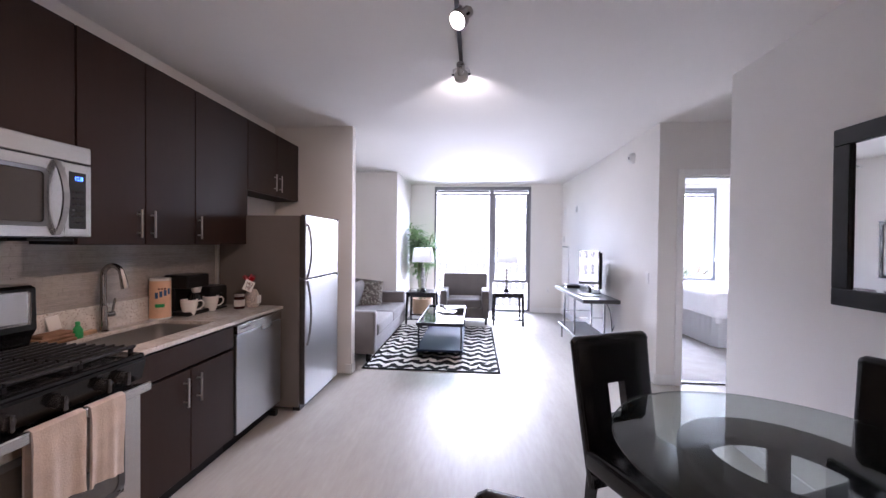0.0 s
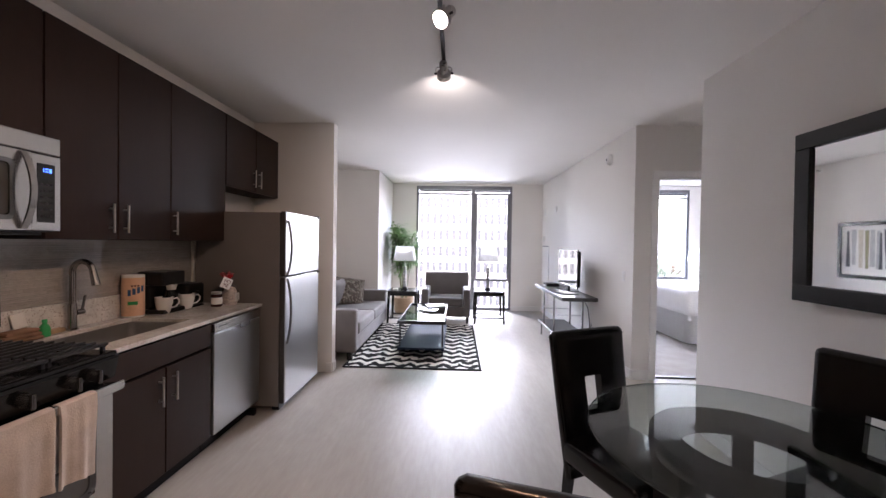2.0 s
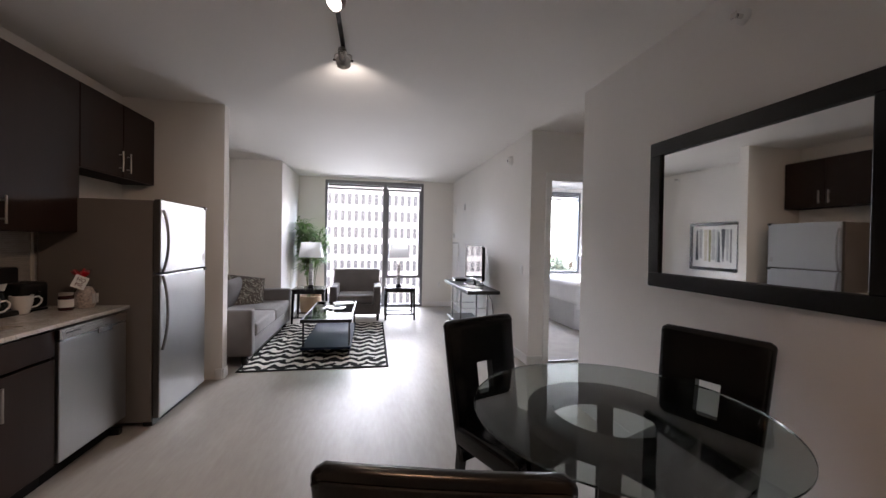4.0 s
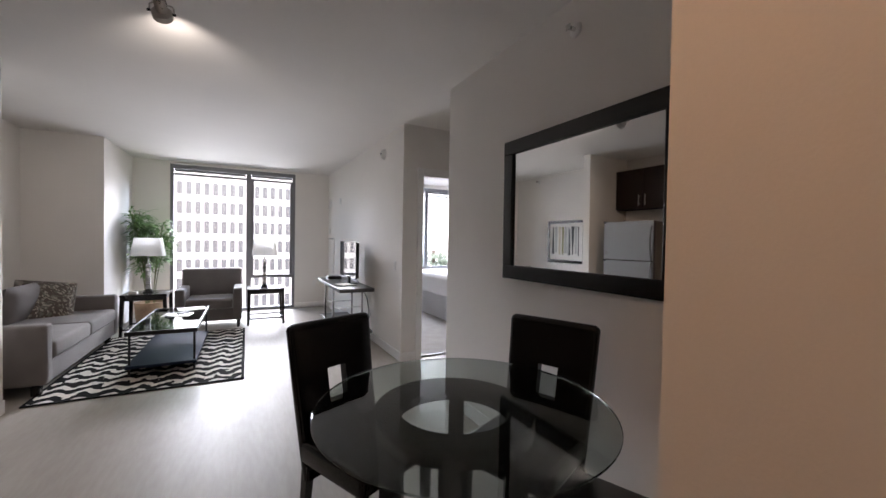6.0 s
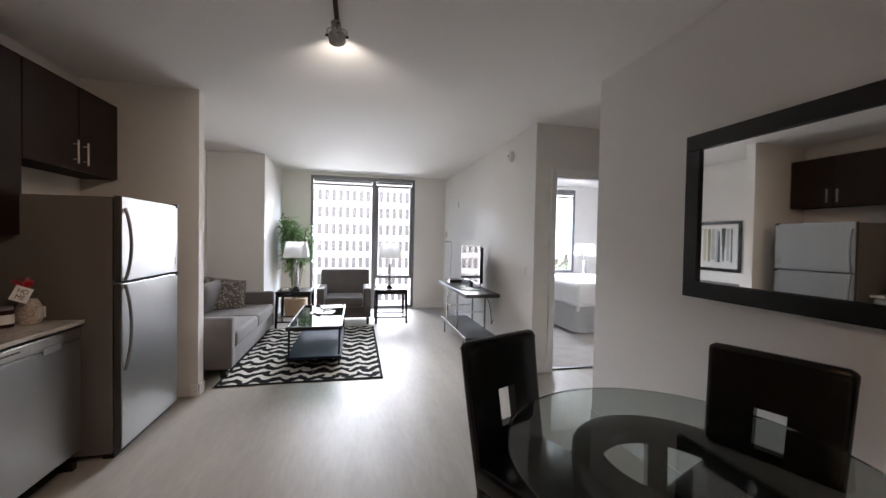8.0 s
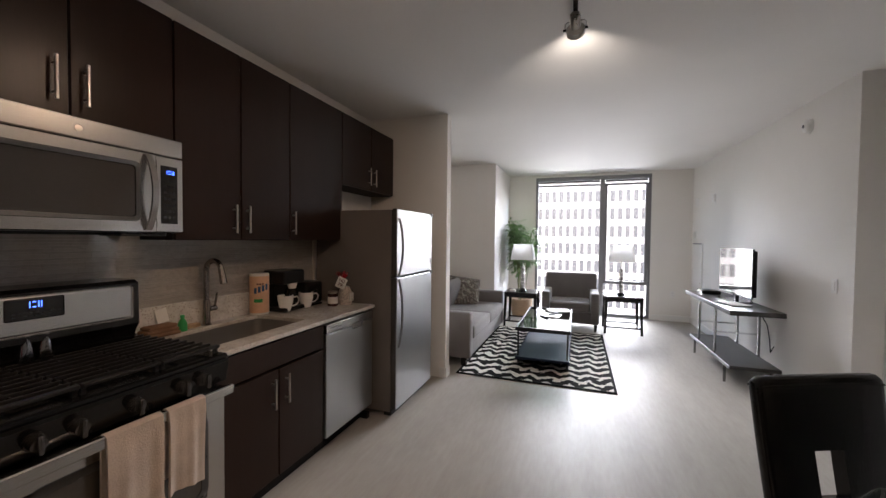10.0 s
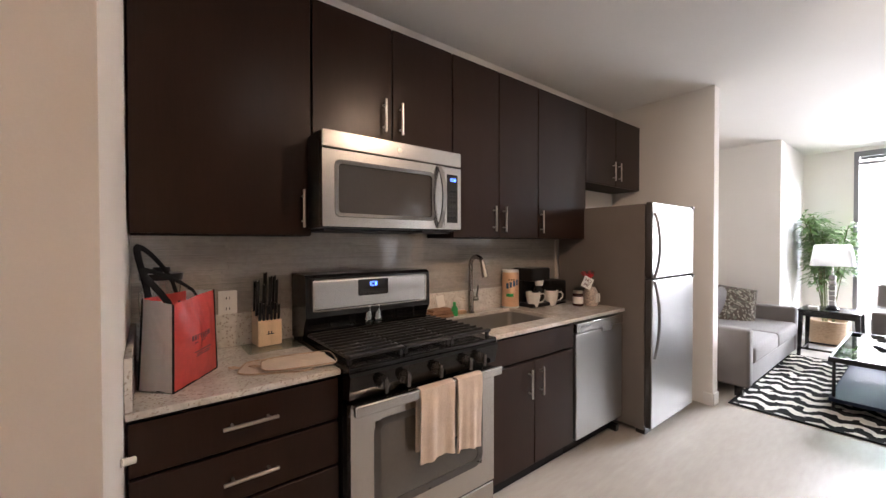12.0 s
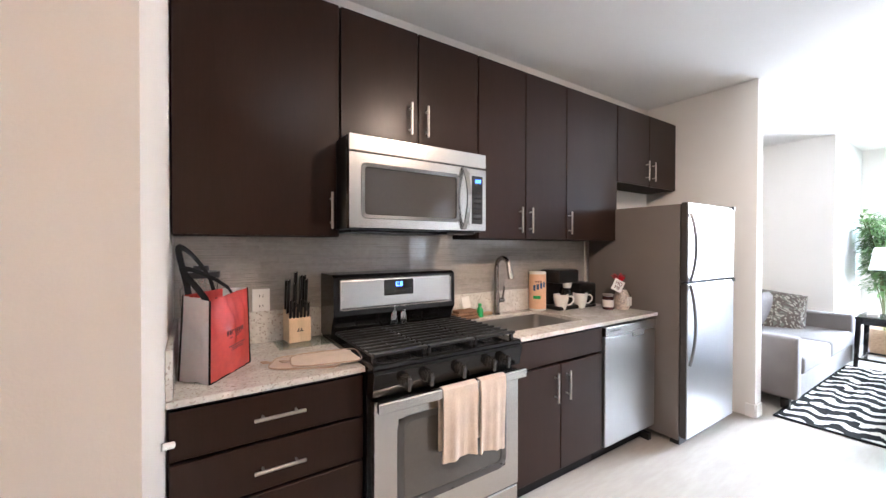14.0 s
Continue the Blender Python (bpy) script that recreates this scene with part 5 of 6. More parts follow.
SLOTS = [(-0.017, 0.017, s * 0.024 - 0.015, s * 0.024 + 0.015, WPLASTIC, 0.003) for s in (-1, 1)] + [(k * 0.007 - 0.0015, k * 0.007 + 0.0015, s * 0.024 - 0.002, s * 0.024 + 0.009, INK, 0.0035) for s in (-1, 1) for k in (-1, 1)]
plate("wall_outlet", (KW + 0.012, 0.618, 1.106), (1, 0, 0), "white double wall outlet on the backsplash", "outlet", SLOTS, (0.076, 0.122))
plate("wall_outlet", (1.652, YW, 0.485), (0, -1, 0), "white wall outlet on the window wall", "outlet", SLOTS)
plate("light_switch", (tw(4.36), 4.36, 1.09), (-1, 0, 0), "white rocker light switch on the wall", "switch", [(-0.016, 0.016, 0.004, 0.036, WPLASTIC, 0.004), (-0.016, 0.016, -0.036, -0.004, WPLASTIC, 0.004)])
plate("door_chime", (tw(7.13), 7.13, 2.09), (-1, 0, 0), "small white wall chime box", "chime", [(-0.03, 0.03, -0.05, 0.05, WPLASTIC, 0.02)], (0.08, 0.15))
plate("wall_vent", (tw(7.97), 7.97, 2.10), (-1, 0, 0), "small white slotted wall vent cover", "vent", [(-0.075, 0.075, -0.055 + 0.028 * k, -0.043 + 0.028 * k, WPLASTIC, 0.006) for k in range(5)], (0.18, 0.15))
plate("thermostat", (tw(8.03), 8.03, 1.545), (-1, 0, 0), "small white wall thermostat", "thermostat", [(-0.04, 0.04, -0.04, 0.06, WPLASTIC, 0.02)], (0.10, 0.15))


def access_panel():
    p = thing("access_panel", (tw(7.86), 7.86, 0), label="white painted utility access panel low on the wall", category="panel", kind="structure")
    x = tw(7.86)
    part("door", box(x - 0.010, x + 0.006, 7.625, 8.105, 0.135, 1.385, 0.002, 1), TRIM, p, "flat white panel door")
    for y0, y1, z0, z1 in ((7.60, 7.618, 0.11, 1.41), (8.112, 8.13, 0.11, 1.41), (7.618, 8.112, 0.11, 0.128), (7.618, 8.112, 1.392, 1.41)):
        part("frame_side", box(x - 0.016, x + 0.008, y0, y1, z0, z1, 0.002, 1), TRIM if z0 < 1.0 else WINFRAME, p)
    part("latch", cyl((x - 0.016, 7.66, 0.75), (x - 0.008, 7.66, 0.75), 0.012, n=14), CHROME, p, smooth=True)


access_panel()

# ---- bedroom ----


def bed():
    x0, x1, y0, y1 = 3.46, 5.62, 5.60, 7.30
    b = thing("bed", ((x0 + x1) / 2, (y0 + y1) / 2, 0.012), label="made bed with white quilt and pleated white bed skirt", category="bed")
    part("mattress", soft_box(x0 + 0.03, x1, y0 + 0.03, y1 - 0.03, 0.34, 0.70, 0.05), LINEN, b, smooth=True)
    bm = soft_box(x0, x1 - 0.02, y0, y1, 0.41, 0.80, 0.09)
    part("quilt", bm, LINEN, b, "smooth white quilt", smooth=True)
    part("box_base", box(x0 + 0.08, x1, y0 + 0.08, y1 - 0.08, 0.012, 0.33), PLASTIC, b)
    bm = bmesh.new()
    line, r = [], 0.12
    line += [(x1, y0 + 0.02)] + [(x1 - (x1 - x0 - r) * k / 30, y0 + 0.02) for k in range(1, 30)]
    line += [(x0 + 0.02 + r - r * math.sin(radians(a)), y0 + 0.02 + r - r * math.cos(radians(a))) for a in range(0, 91, 15)]
    line += [(x0 + 0.02, y0 + r + (y1 - y0 - r) * k / 40) for k in range(1, 41)]
    up_, lo_ = [], []
    for k, (px, py) in enumerate(line):
        w = 0.012 * math.sin(k * 1.9)
        up_.append(bm.verts.new((px + 0.005, py + 0.005, 0.46)))
        lo_.append(bm.verts.new((px + w - 0.015, py + w - 0.015, 0.03)))
    for k in range(len(line) - 1):
        bm.faces.new((up_[k], up_[k + 1], lo_[k + 1], lo_[k]))
    bmesh.ops.solidify(bm, geom=bm.faces[:], thickness=0.004)
    part("bed_skirt", bm, LINEN, b, "pleated white bed skirt", smooth=True)
    for y in (6.12, 6.88):
        bm = cushion(0.48, 0.66, 0.18)
        bm.transform(Matrix.Translation((5.36, y, 0.89)) @ Euler((0, radians(-28), 0)).to_matrix().to_4x4())
        part("pillow", bm, LINEN, b, "white bed pillow", smooth=True)


bed()
n = thing("nightstand", (5.04, 7.66, 0.012), label="dark wooden nightstand beside the bed", category="nightstand")
part("top", box(4.78, 5.30, 7.44, 7.90, 0.60, 0.63, 0.004, 1), BLACKWOOD, n)
part("body", box(4.80, 5.28, 7.46, 7.88, 0.10, 0.599), BLACKWOOD, n)
for x in (4.83, 5.25):
    for y in (7.49, 7.85):
        part("leg", box(x - 0.02, x + 0.02, y - 0.02, y + 0.02, 0.012, 0.10), BLACKWOOD, n)
table_lamp(4.90, 7.62, 0.63, "bedside lamp with glass block stem and off-white shade")

# ---- ceiling track ----


def track_light():
    t = thing("track_light", (0, 1.5, H), label="ceiling track light with brushed metal spot heads", category="light")
    part("rail", box(-0.012, 0.012, -0.1, 2.78, H - 0.024, H, 0.003, 1), BRONZE, t, "slim dark rail")
    for x, y, aim, watts, tone in HEADS:
        low = Vector((x, y, H - 0.050))
        part("stem", cyl((x, y, H - 0.028), (x, y, H - 0.050), 0.009, n=10), NICKEL, t, smooth=True)
        way = (Vector(aim) - low).normalized()
        side = way.cross(Vector((0, 0, 1))).normalized()
        up = side.cross(way)
        c = low + Vector((0, 0, -0.002))
        loop = [c + side * 0.056 * s + Vector((0, 0, h)) for s, h in ((-1, -0.040), (-1, -0.006), (-0.8, 0.004), (0.8, 0.004), (1, -0.006), (1, -0.040))]
        yoke = part("yoke", tube(loop, 0.0035, 8), NICKEL, t, smooth=True)
        for s in (-1, 1):
            q = c + side * 0.050 * s + Vector((0, 0, -0.040))
            part("pivot_screw", cyl(q, q + side * 0.016 * s, 0.007, n=10), PLASTIC, yoke, "black pivot screw", smooth=True)
        turn = Matrix.Translation(c + Vector((0, 0, -0.038))) @ way.to_track_quat("Z", "Y").to_matrix().to_4x4()
        bm = lathe([(0.0, -0.088), (0.026, -0.088), (0.028, -0.084), (0.028, -0.012), (0.044, -0.004), (0.050, 0.0), (0.050, 0.032), (0.044, 0.032), (0.038, 0.014), (0.020, 0.0)], n=24)
        bm.transform(turn)
        head = part("spot_head", bm, NICKEL, t, "brushed nickel spot head", smooth=True)
        bm = lathe([(0.0, 0.012), (0.034, 0.012), (0.034, 0.018), (0.0, 0.018)], n=18)
        bm.transform(turn)
        part("bulb", bm, BULB if y < 2.5 else MWGLASS, head, "round halogen bulb face")
        lamp("spot_beam", "SPOT", c + Vector((0, 0, -0.038)) + way * 0.036, watts, tone, aim, cone=100 if tone == WARM else 112, soft=0.014)


track_light()
# ---- dining nook ----
TC = (1.19, 1.37)


def dining_table():
    cx, cy = TC
    t = thing("dining_table", (cx, cy, 0), label="round glass dining table on a black ring pedestal", category="table")
    top = part("glass_top", lathe([(0.0, 0.741), (0.568, 0.741), (0.5710, 0.743), (0.5710, 0.748), (0.566, 0.750), (0.0, 0.750)], (cx, cy, 0), 96), TOPGLASS, t, "clear bevelled glass top")
    part("glass_edge", lathe([(0.5705, 0.7415), (0.5722, 0.7430), (0.5722, 0.7480), (0.5705, 0.7495)], (cx, cy, 0), 96, cap=False), glass("edge_glass", (0.62, 0.70, 0.67), 0.1), top, "greenish ground glass edge", smooth=True)
    n = 72
    cx, cy = cx - 0.03, cy + 0.02
    bm = bmesh.new()
    rings = [[bm.verts.new((cx + r * math.cos(2 * math.pi * k / n), cy + r * math.sin(2 * math.pi * k / n), z)) for k in range(n)] for r, z in ((0.315, 0.665), (0.315, 0.728), (0.310, 0.734), (0.222, 0.734), (0.217, 0.728), (0.217, 0.665))]
    for a, b in zip(rings, rings[1:] + rings[:1]):
        for k in range(n):
            bm.faces.new((a[k], a[(k + 1) % n], b[(k + 1) % n], b[k]))
    part("top_ring", bm, BLACKWOOD, t, "glossy black wooden ring", smooth=True)
    for k in range(4):
        a = radians(58 + 90 * k)
        u, v = Vector((math.cos(a), math.sin(a), 0)), Vector((-math.sin(a), math.cos(a), 0))
        bm = bmesh.new()
        rows = []
        for s in range(13):
            z = 0.03 + 0.635 * s / 12
            bow = 0.02 * math.sin(math.pi * s / 12)
            for_r = [0.222 - bow, 0.310 - bow]
            rows.append([bm.verts.new(Vector((cx, cy, z)) + u * r + v * w) for r, w in ((for_r[0], -0.034), (for_r[1], -0.034), (for_r[1], 0.034), (for_r[0], 0.034))])
        for p, q in zip(rows, rows[1:]):
            for e in range(4):
                bm.faces.new((p[e], p[(e + 1) % 4], q[(e + 1) % 4], q[e]))
        bm.faces.new(rows[0]), bm.faces.new(rows[-1])
        part("leg", bm, BLACKWOOD, t, "slightly bowed black wooden leg")
    bm = bmesh.new()
    rings = [[bm.verts.new((cx + r * math.cos(2 * math.pi * k / 48), cy + r * math.sin(2 * math.pi * k / 48), z)) for k in range(48)] for r, z in ((0.34, 0.0), (0.34, 0.03), (0.20, 0.03), (0.20, 0.0))]
    for a, b in zip(rings, rings[1:] + rings[:1]):
        for k in range(48):
            bm.faces.new((a[k], a[(k + 1) % 48], b[(k + 1) % 48], b[k]))
    part("base_ring", bm, BLACKWOOD, t, "black wooden base ring")


dining_table()


def chair():
    """A parsons chair at the origin that faces +y; its back's top edge runs over y = 0."""
    c = thing("dining_chair", label="black faux-leather parsons chair with square back cutout", category="chair", group="chairs round the dining table")
    W, T = 0.485, 0.045
    z0, z1 = 0.30, 0.985
    us = [-0.5, -0.487, -0.45, -0.28, -0.115, 0.0, 0.115, 0.28, 0.45, 0.487, 0.5]
    vs = [0.0, 0.10, 0.20, 0.30, 0.425, 0.485, 0.54, 0.595, 0.66, 0.76, 0.84, 0.92, 0.965, 0.988, 1.0]
    bm = bmesh.new()

    def pt(i, j, s):
        u, v = us[i], vs[j]
        z = z0 + (z1 - z0) * v
        wide = W * (0.90 + 0.10 * v)
        lean = 0.115 * (1 - v) ** 1.2
        curve = 0.008 * (1 - (2 * u) ** 2) * v
        t = T * (0.40 if v == 1.0 else 0.8 if v > 0.98 else 1.0) * (0.40 if abs(u) == 0.5 else 0.8 if abs(u) > 0.48 else 1.0)
        dz = -0.020 * (max(0.0, abs(u) - 0.45) / 0.05) ** 2 * max(0.0, (v - 0.9) / 0.1)
        return (u * wide, lean - curve + s * t / 2 + 0.008, z + dz)

    g = {(i, j, s): bm.verts.new(pt(i, j, s)) for i in range(11) for j in range(15) for s in (-1, 1)}
    hole = {(i, j) for i in (4, 5) for j in (4, 5, 6, 7)}
    for i in range(10):
        for j in range(14):
            if (i, j) in hole:
                continue
            for s in (-1, 1):
                bm.faces.new([g[p] for p in ((i, j, s), (i + 1, j, s), (i + 1, j + 1, s), (i, j + 1, s))])
            for di, dj, p, q in ((-1, 0, (i, j), (i, j + 1)), (1, 0, (i + 1, j), (i + 1, j + 1)), (0, -1, (i, j), (i + 1, j)), (0, 1, (i, j + 1), (i + 1, j + 1))):
                a, b = i + di, j + dj
                if not (0 <= a < 10 and 0 <= b < 14) or (a, b) in hole:
                    bm.faces.new([g[k] for k in ((*p, -1), (*q, -1), (*q, 1), (*p, 1))])
    back = part("backrest", bm, LEATHER, c, local=True, smooth=True)
    for s in (-1, 1):
        part("seam", tube([pt(i, 12, 1.06 * s) for i in range(1, 10)], 0.0036, 6), LEATHER, back, "raised stitched seam", local=True, smooth=True)
    bm = box(-0.225, 0.225, 0.085, 0.52, 0.365, 0.475, 0.028, 3)
    for v in bm.verts:
        if v.co.z > 0.45:
            v.co.z += 0.018 * max(0, 1 - (v.co.x / 0.23) ** 2) * max(0, 1 - ((v.co.y - 0.3) / 0.22) ** 2)
    part("seat", bm, LEATHER, c, "padded black seat", local=True, smooth=True)
    for x, y, dy in ((-0.195, 0.485, 0.0), (0.195, 0.485, 0.0), (-0.195, 0.12, -0.045), (0.195, 0.12, -0.045)):
        bm = bmesh.new()
        bmesh.ops.create_cube(bm, size=1.0, matrix=Matrix.Translation((x, y, 0.1825)) @ Matrix.Diagonal((0.042, 0.042, 0.365, 1)))
        for v in bm.verts:
            if v.co.z < 0.1:
                v.co.x, v.co.y = x + (v.co.x - x) * 0.7, y + dy + (v.co.y - y) * 0.7
        part("leg", bm, BLACKWOOD, c, "black tapered wooden leg", local=True)
    return c


def seat_at(a, b):
    """The pose that lays a chair's top corners (its left and right, seen from behind) on a and b."""
    a, b = Vector(a), Vector(b)
    m = (a + b) / 2
    d = b - a
    return pose(m.x, m.y, 0, 0, 0, math.degrees(math.atan2(d.y, d.x)))


seats = [((1.027, 2.170), (0.588, 1.965)), ((1.958, 1.368), (1.774, 1.813)), ((0.114, 0.738), (0.580, 0.625)), ((1.405, 0.545), (1.835, 0.725))]
first = chair()
first.matrix_basis = seat_at(*seats[0])
for s in seats[1:]:
    copy_thing(first, seat_at(*s))

# ---- backsplash of thin glass strips ----


def backsplash():
    rnd = random.Random(11)
    b = thing("backsplash", (KW, 1.7, 1.06), label="grey-beige glass mosaic backsplash in thin strips", category="backsplash", kind="structure")
    part("mortar", box(KW + 0.001, KW + 0.006, 0.273, 3.13, 1.0, 1.452), mat("tile_mortar", (0.44, 0.40, 0.355), 0.85), b)
    verts, faces = [], []
    z = 1.062
    while z < 1.45:
        hgt = rnd.choice((0.0085, 0.012, 0.012, 0.0175))
        y = 0.274 - rnd.uniform(0, 0.1)
        while y < 3.128:
            ln = rnd.choice((0.06, 0.10, 0.15, 0.15, 0.20))
            a, c = max(0.274, y), min(3.128, y + ln - 0.0005)
            if c - a > 0.006:
                x0, x1 = KW + 0.006, KW + 0.011 + rnd.uniform(-0.0003, 0.0003)
                tip = rnd.uniform(-0.0005, 0.0005)
                k = len(verts)
                verts += [(x0, a, z), (x0, c, z), (x0, c, z + hgt), (x0, a, z + hgt), (x1 + tip, a + 0.0003, z + 0.0006), (x1 - tip, c - 0.0003, z + 0.0006), (x1 - tip, c - 0.0003, z + hgt - 0.0006), (x1 + tip, a + 0.0003, z + hgt - 0.0006)]
                faces += [tuple(k + i for i in f) for f in ((4, 5, 6, 7), (0, 1, 5, 4), (1, 2, 6, 5), (2, 3, 7, 6), (3, 0, 4, 7))]
            y += ln
        z += hgt + 0.0013
    me = bpy.data.meshes.new("strip_tiles")
    me.from_pydata(verts, [], faces)
    tile = mat("strip_tile_glass", (0.37, 0.335, 0.295), 0.05, var=0.05, scale=30, rvar=0.02, second=(0.41, 0.375, 0.335), spec=0.8, coat=0.5)
    n, l = tile.node_tree.nodes, tile.node_tree.links
    geo, hue = n.new("ShaderNodeNewGeometry"), n.new("ShaderNodeHueSaturation")
    rng = n.new("ShaderNodeMapRange")
    rng.inputs["To Min"].default_value, rng.inputs["To Max"].default_value = 0.93, 1.07
    l.new(geo.outputs["Random Per Island"], rng.inputs[0]), l.new(rng.outputs[0], hue.inputs["Value"])
    l.new(n["Color Ramp"].outputs[0], hue.inputs["Color"]), l.new(hue.outputs[0], n["Principled BSDF"].inputs["Base Color"])
    me.materials.append(tile)
    ob = new("strip_tiles", me)
    ob.parent = b
    ob.matrix_parent_inverse = b.matrix_basis.inverted()
    ob["kind"] = "stuff"


backsplash()
single("tile_trim", box(KW + 0.012, KW + 0.018, 3.105, 3.130, 1.062, 1.415, 0.001, 1), mat("pale_tile_trim", (0.52, 0.47, 0.40), 0.4), "pale upright trim at the end of the backsplash", "trim", **structure)
single("side_splash", box(KW + 0.024, -1.50, 0.2715, 0.2905, 0.9065, 1.06, 0.002, 1), GRANITE, "low granite side upstand on the return wall", "upstand")
single("wall_peg", cyl((-1.33, 0.271, 0.846), (-1.345, 0.297, 0.840), 0.010, 0.009, n=14), WPLASTIC, "white rounded peg on the return wall", "peg", smooth=True)

# ---- things on the worktop ----
CT = 0.907


def tote_bag():
    b = thing("tote_bag", (-1.72, 0.42, CT), label="red and white coated shopping tote with black handles", category="bag")
    # foot corners: white narrow side from A to B, red broad side from B to C
    A, B, C = Vector((-1.697, 0.300, CT)), Vector((-1.591, 0.388, CT)), Vector((-1.800, 0.534, CT))
    D = A + (C - B)
    up_ = 0.293
    top = [A + Vector((-0.030, 0.014, up_)), B + Vector((0.006, 0.002, up_ - 0.01)), C + Vector((0.010, -0.010, up_ + 0.01)), D + Vector((0.0, 0.0, up_))]
    foot = [A, B, C, D]
    rnd = random.Random(3)

    def side(i, j, bulge, material, name, label):
        bm = bmesh.new()
        n = 22
        nrm = (foot[j] - foot[i]).cross(Vector((0, 0, 1))).normalized()
        g = []
        for a in range(n + 1):
            row = []
            for c in range(n + 1):
                s, t = a / n, c / n
                p = foot[i].lerp(foot[j], s).lerp(top[i].lerp(top[j], s), t)
                p += nrm * (bulge * math.sin(math.pi * s) * math.sin(math.pi * t) + (0.012 * noise.noise(Vector((s * 4 + i * 5, t * 2.2, 1.5))) + 0.008 * noise.noise(Vector((s * 10 + t * 4 + i * 3, t * 4, 4.5)))) * math.sin(math.pi * s) * (0.4 + t))
                row.append(bm.verts.new(p))
            g.append(row)
        for a in range(n):
            for c in range(n):
                bm.faces.new((g[a][c], g[a + 1][c], g[a + 1][c + 1], g[a][c + 1]))
        bmesh.ops.solidify(bm, geom=bm.faces[:], thickness=0.002)
        return part(name, bm, material, b, label, smooth=True)

    side(0, 1, -0.012, BAGWHITE, "gusset", "white end gusset")
    front = side(1, 2, 0.014, RED, "front_panel", "red coated front panel")
    side(2, 3, -0.012, BAGWHITE, "gusset", "white end gusset")
    side(3, 0, 0.006, RED, "back_panel", "red coated back panel")
    bm = bmesh.new()
    bm.faces.new([bm.verts.new(p + Vector((0, 0, 0.002))) for p in foot])
    bmesh.ops.solidify(bm, geom=bm.faces[:], thickness=0.002)
    part("bottom", bm, STRAP, b)
    for i, j in ((1, 1), (2, 2), (0, 0)):
        part("piping", tube([foot[i], foot[i].lerp(top[i], 0.5), top[i]], 0.0035, 6), STRAP, b, "black bound edge", smooth=True)
    part("piping", tube([foot[1], foot[2]], 0.0035, 6), STRAP, b, "black bound edge", smooth=True)
    u, nrm = (C - B).normalized(), (C - B).cross(Vector((0, 0, 1))).normalized()

    def on_front(s, t, w):
        return foot[1].lerp(foot[2], s).lerp(top[1].lerp(top[2], s), t) + nrm * (0.018 * math.sin(math.pi * s) * math.sin(math.pi * t) + 0.0045 + w)

    part("print", bars([(0.28 + 0.055 * k, 0.318 + 0.055 * k, 0.515, 0.572) for k in range(8)] + [(0.34, 0.56, 0.475, 0.487), (0.40, 0.62, 0.497, 0.507)], on_front), REDINK, front, "dark unreadable lettering bars")
    part("print", bars([(0.33, 0.74, 0.360, 0.372), (0.38, 0.70, 0.335, 0.345), (0.38, 0.70, 0.312, 0.322)], on_front), REDINK, front)
    # handles stand up and flop to the back
    mid = (top[1] + top[2]) / 2
    for base, flop, rise in ((0, Vector((0.0, -0.075, 0)), 0.225), (1, Vector((0.01, -0.125, 0)), 0.150)):
        p0 = (top[1] if base else top[0]).lerp(top[2] if base else top[3], 0.16) - Vector((0, 0, 0.06))
        p1 = (top[1] if base else top[0]).lerp(top[2] if base else top[3], 0.84) - Vector((0, 0, 0.05))
        if base:
            p0, p1 = p0 - nrm * 0.016, p1 - nrm * 0.016
        pts = []
        for k in range(15):
            s = k / 14
            arch = math.sin(math.pi * s)
            pts.append(p0.lerp(p1, s) + flop * arch + Vector((0, 0, rise * arch ** 0.6)))
        part("handle", tube(pts, 0.0022, 8, flat=6.5), STRAP, b, "black webbing handle", smooth=True)


tote_bag()


def blender_jug():
    x, y = -1.99, 0.372
    b = thing("blender", (x, y, CT), label="countertop blender with clear jug behind the tote", category="blender")
    part("base", lathe([(0.0, 0), (0.075, 0), (0.075, 0.02), (0.058, 0.10), (0.045, 0.125), (0.0, 0.125)], (x, y, CT), 24), PLASTIC, b, smooth=True)
    part("jug", lathe([(0.042, 0.125), (0.048, 0.14), (0.066, 0.34), (0.064, 0.34), (0.046, 0.14), (0.040, 0.127)], (x, y, CT), 24), CLEAR, b, "clear jug", smooth=True)
    part("lid", lathe([(0.0, 0.335), (0.070, 0.335), (0.072, 0.36), (0.030, 0.365), (0.028, 0.385), (0.0, 0.385)], (x, y, CT), 24), PLASTIC, b, "black lid", smooth=True)
    part("grip", tube([(x + 0.045, y - 0.032, CT + 0.16), (x + 0.080, y - 0.058, CT + 0.19), (x + 0.085, y - 0.062, CT + 0.29), (x + 0.052, y - 0.038, CT + 0.325)], 0.011, 8), CLEAR, b, smooth=True)


blender_jug()

g = single("glass_cutting_board", box(-2.085, -1.90, 0.665, 0.903, CT, CT + 0.006, 0.002, 1), pane_glass("board_glass", (0.88, 0.92, 0.90), 0.10), "clear glass cutting board flat on the worktop", "cutting board")


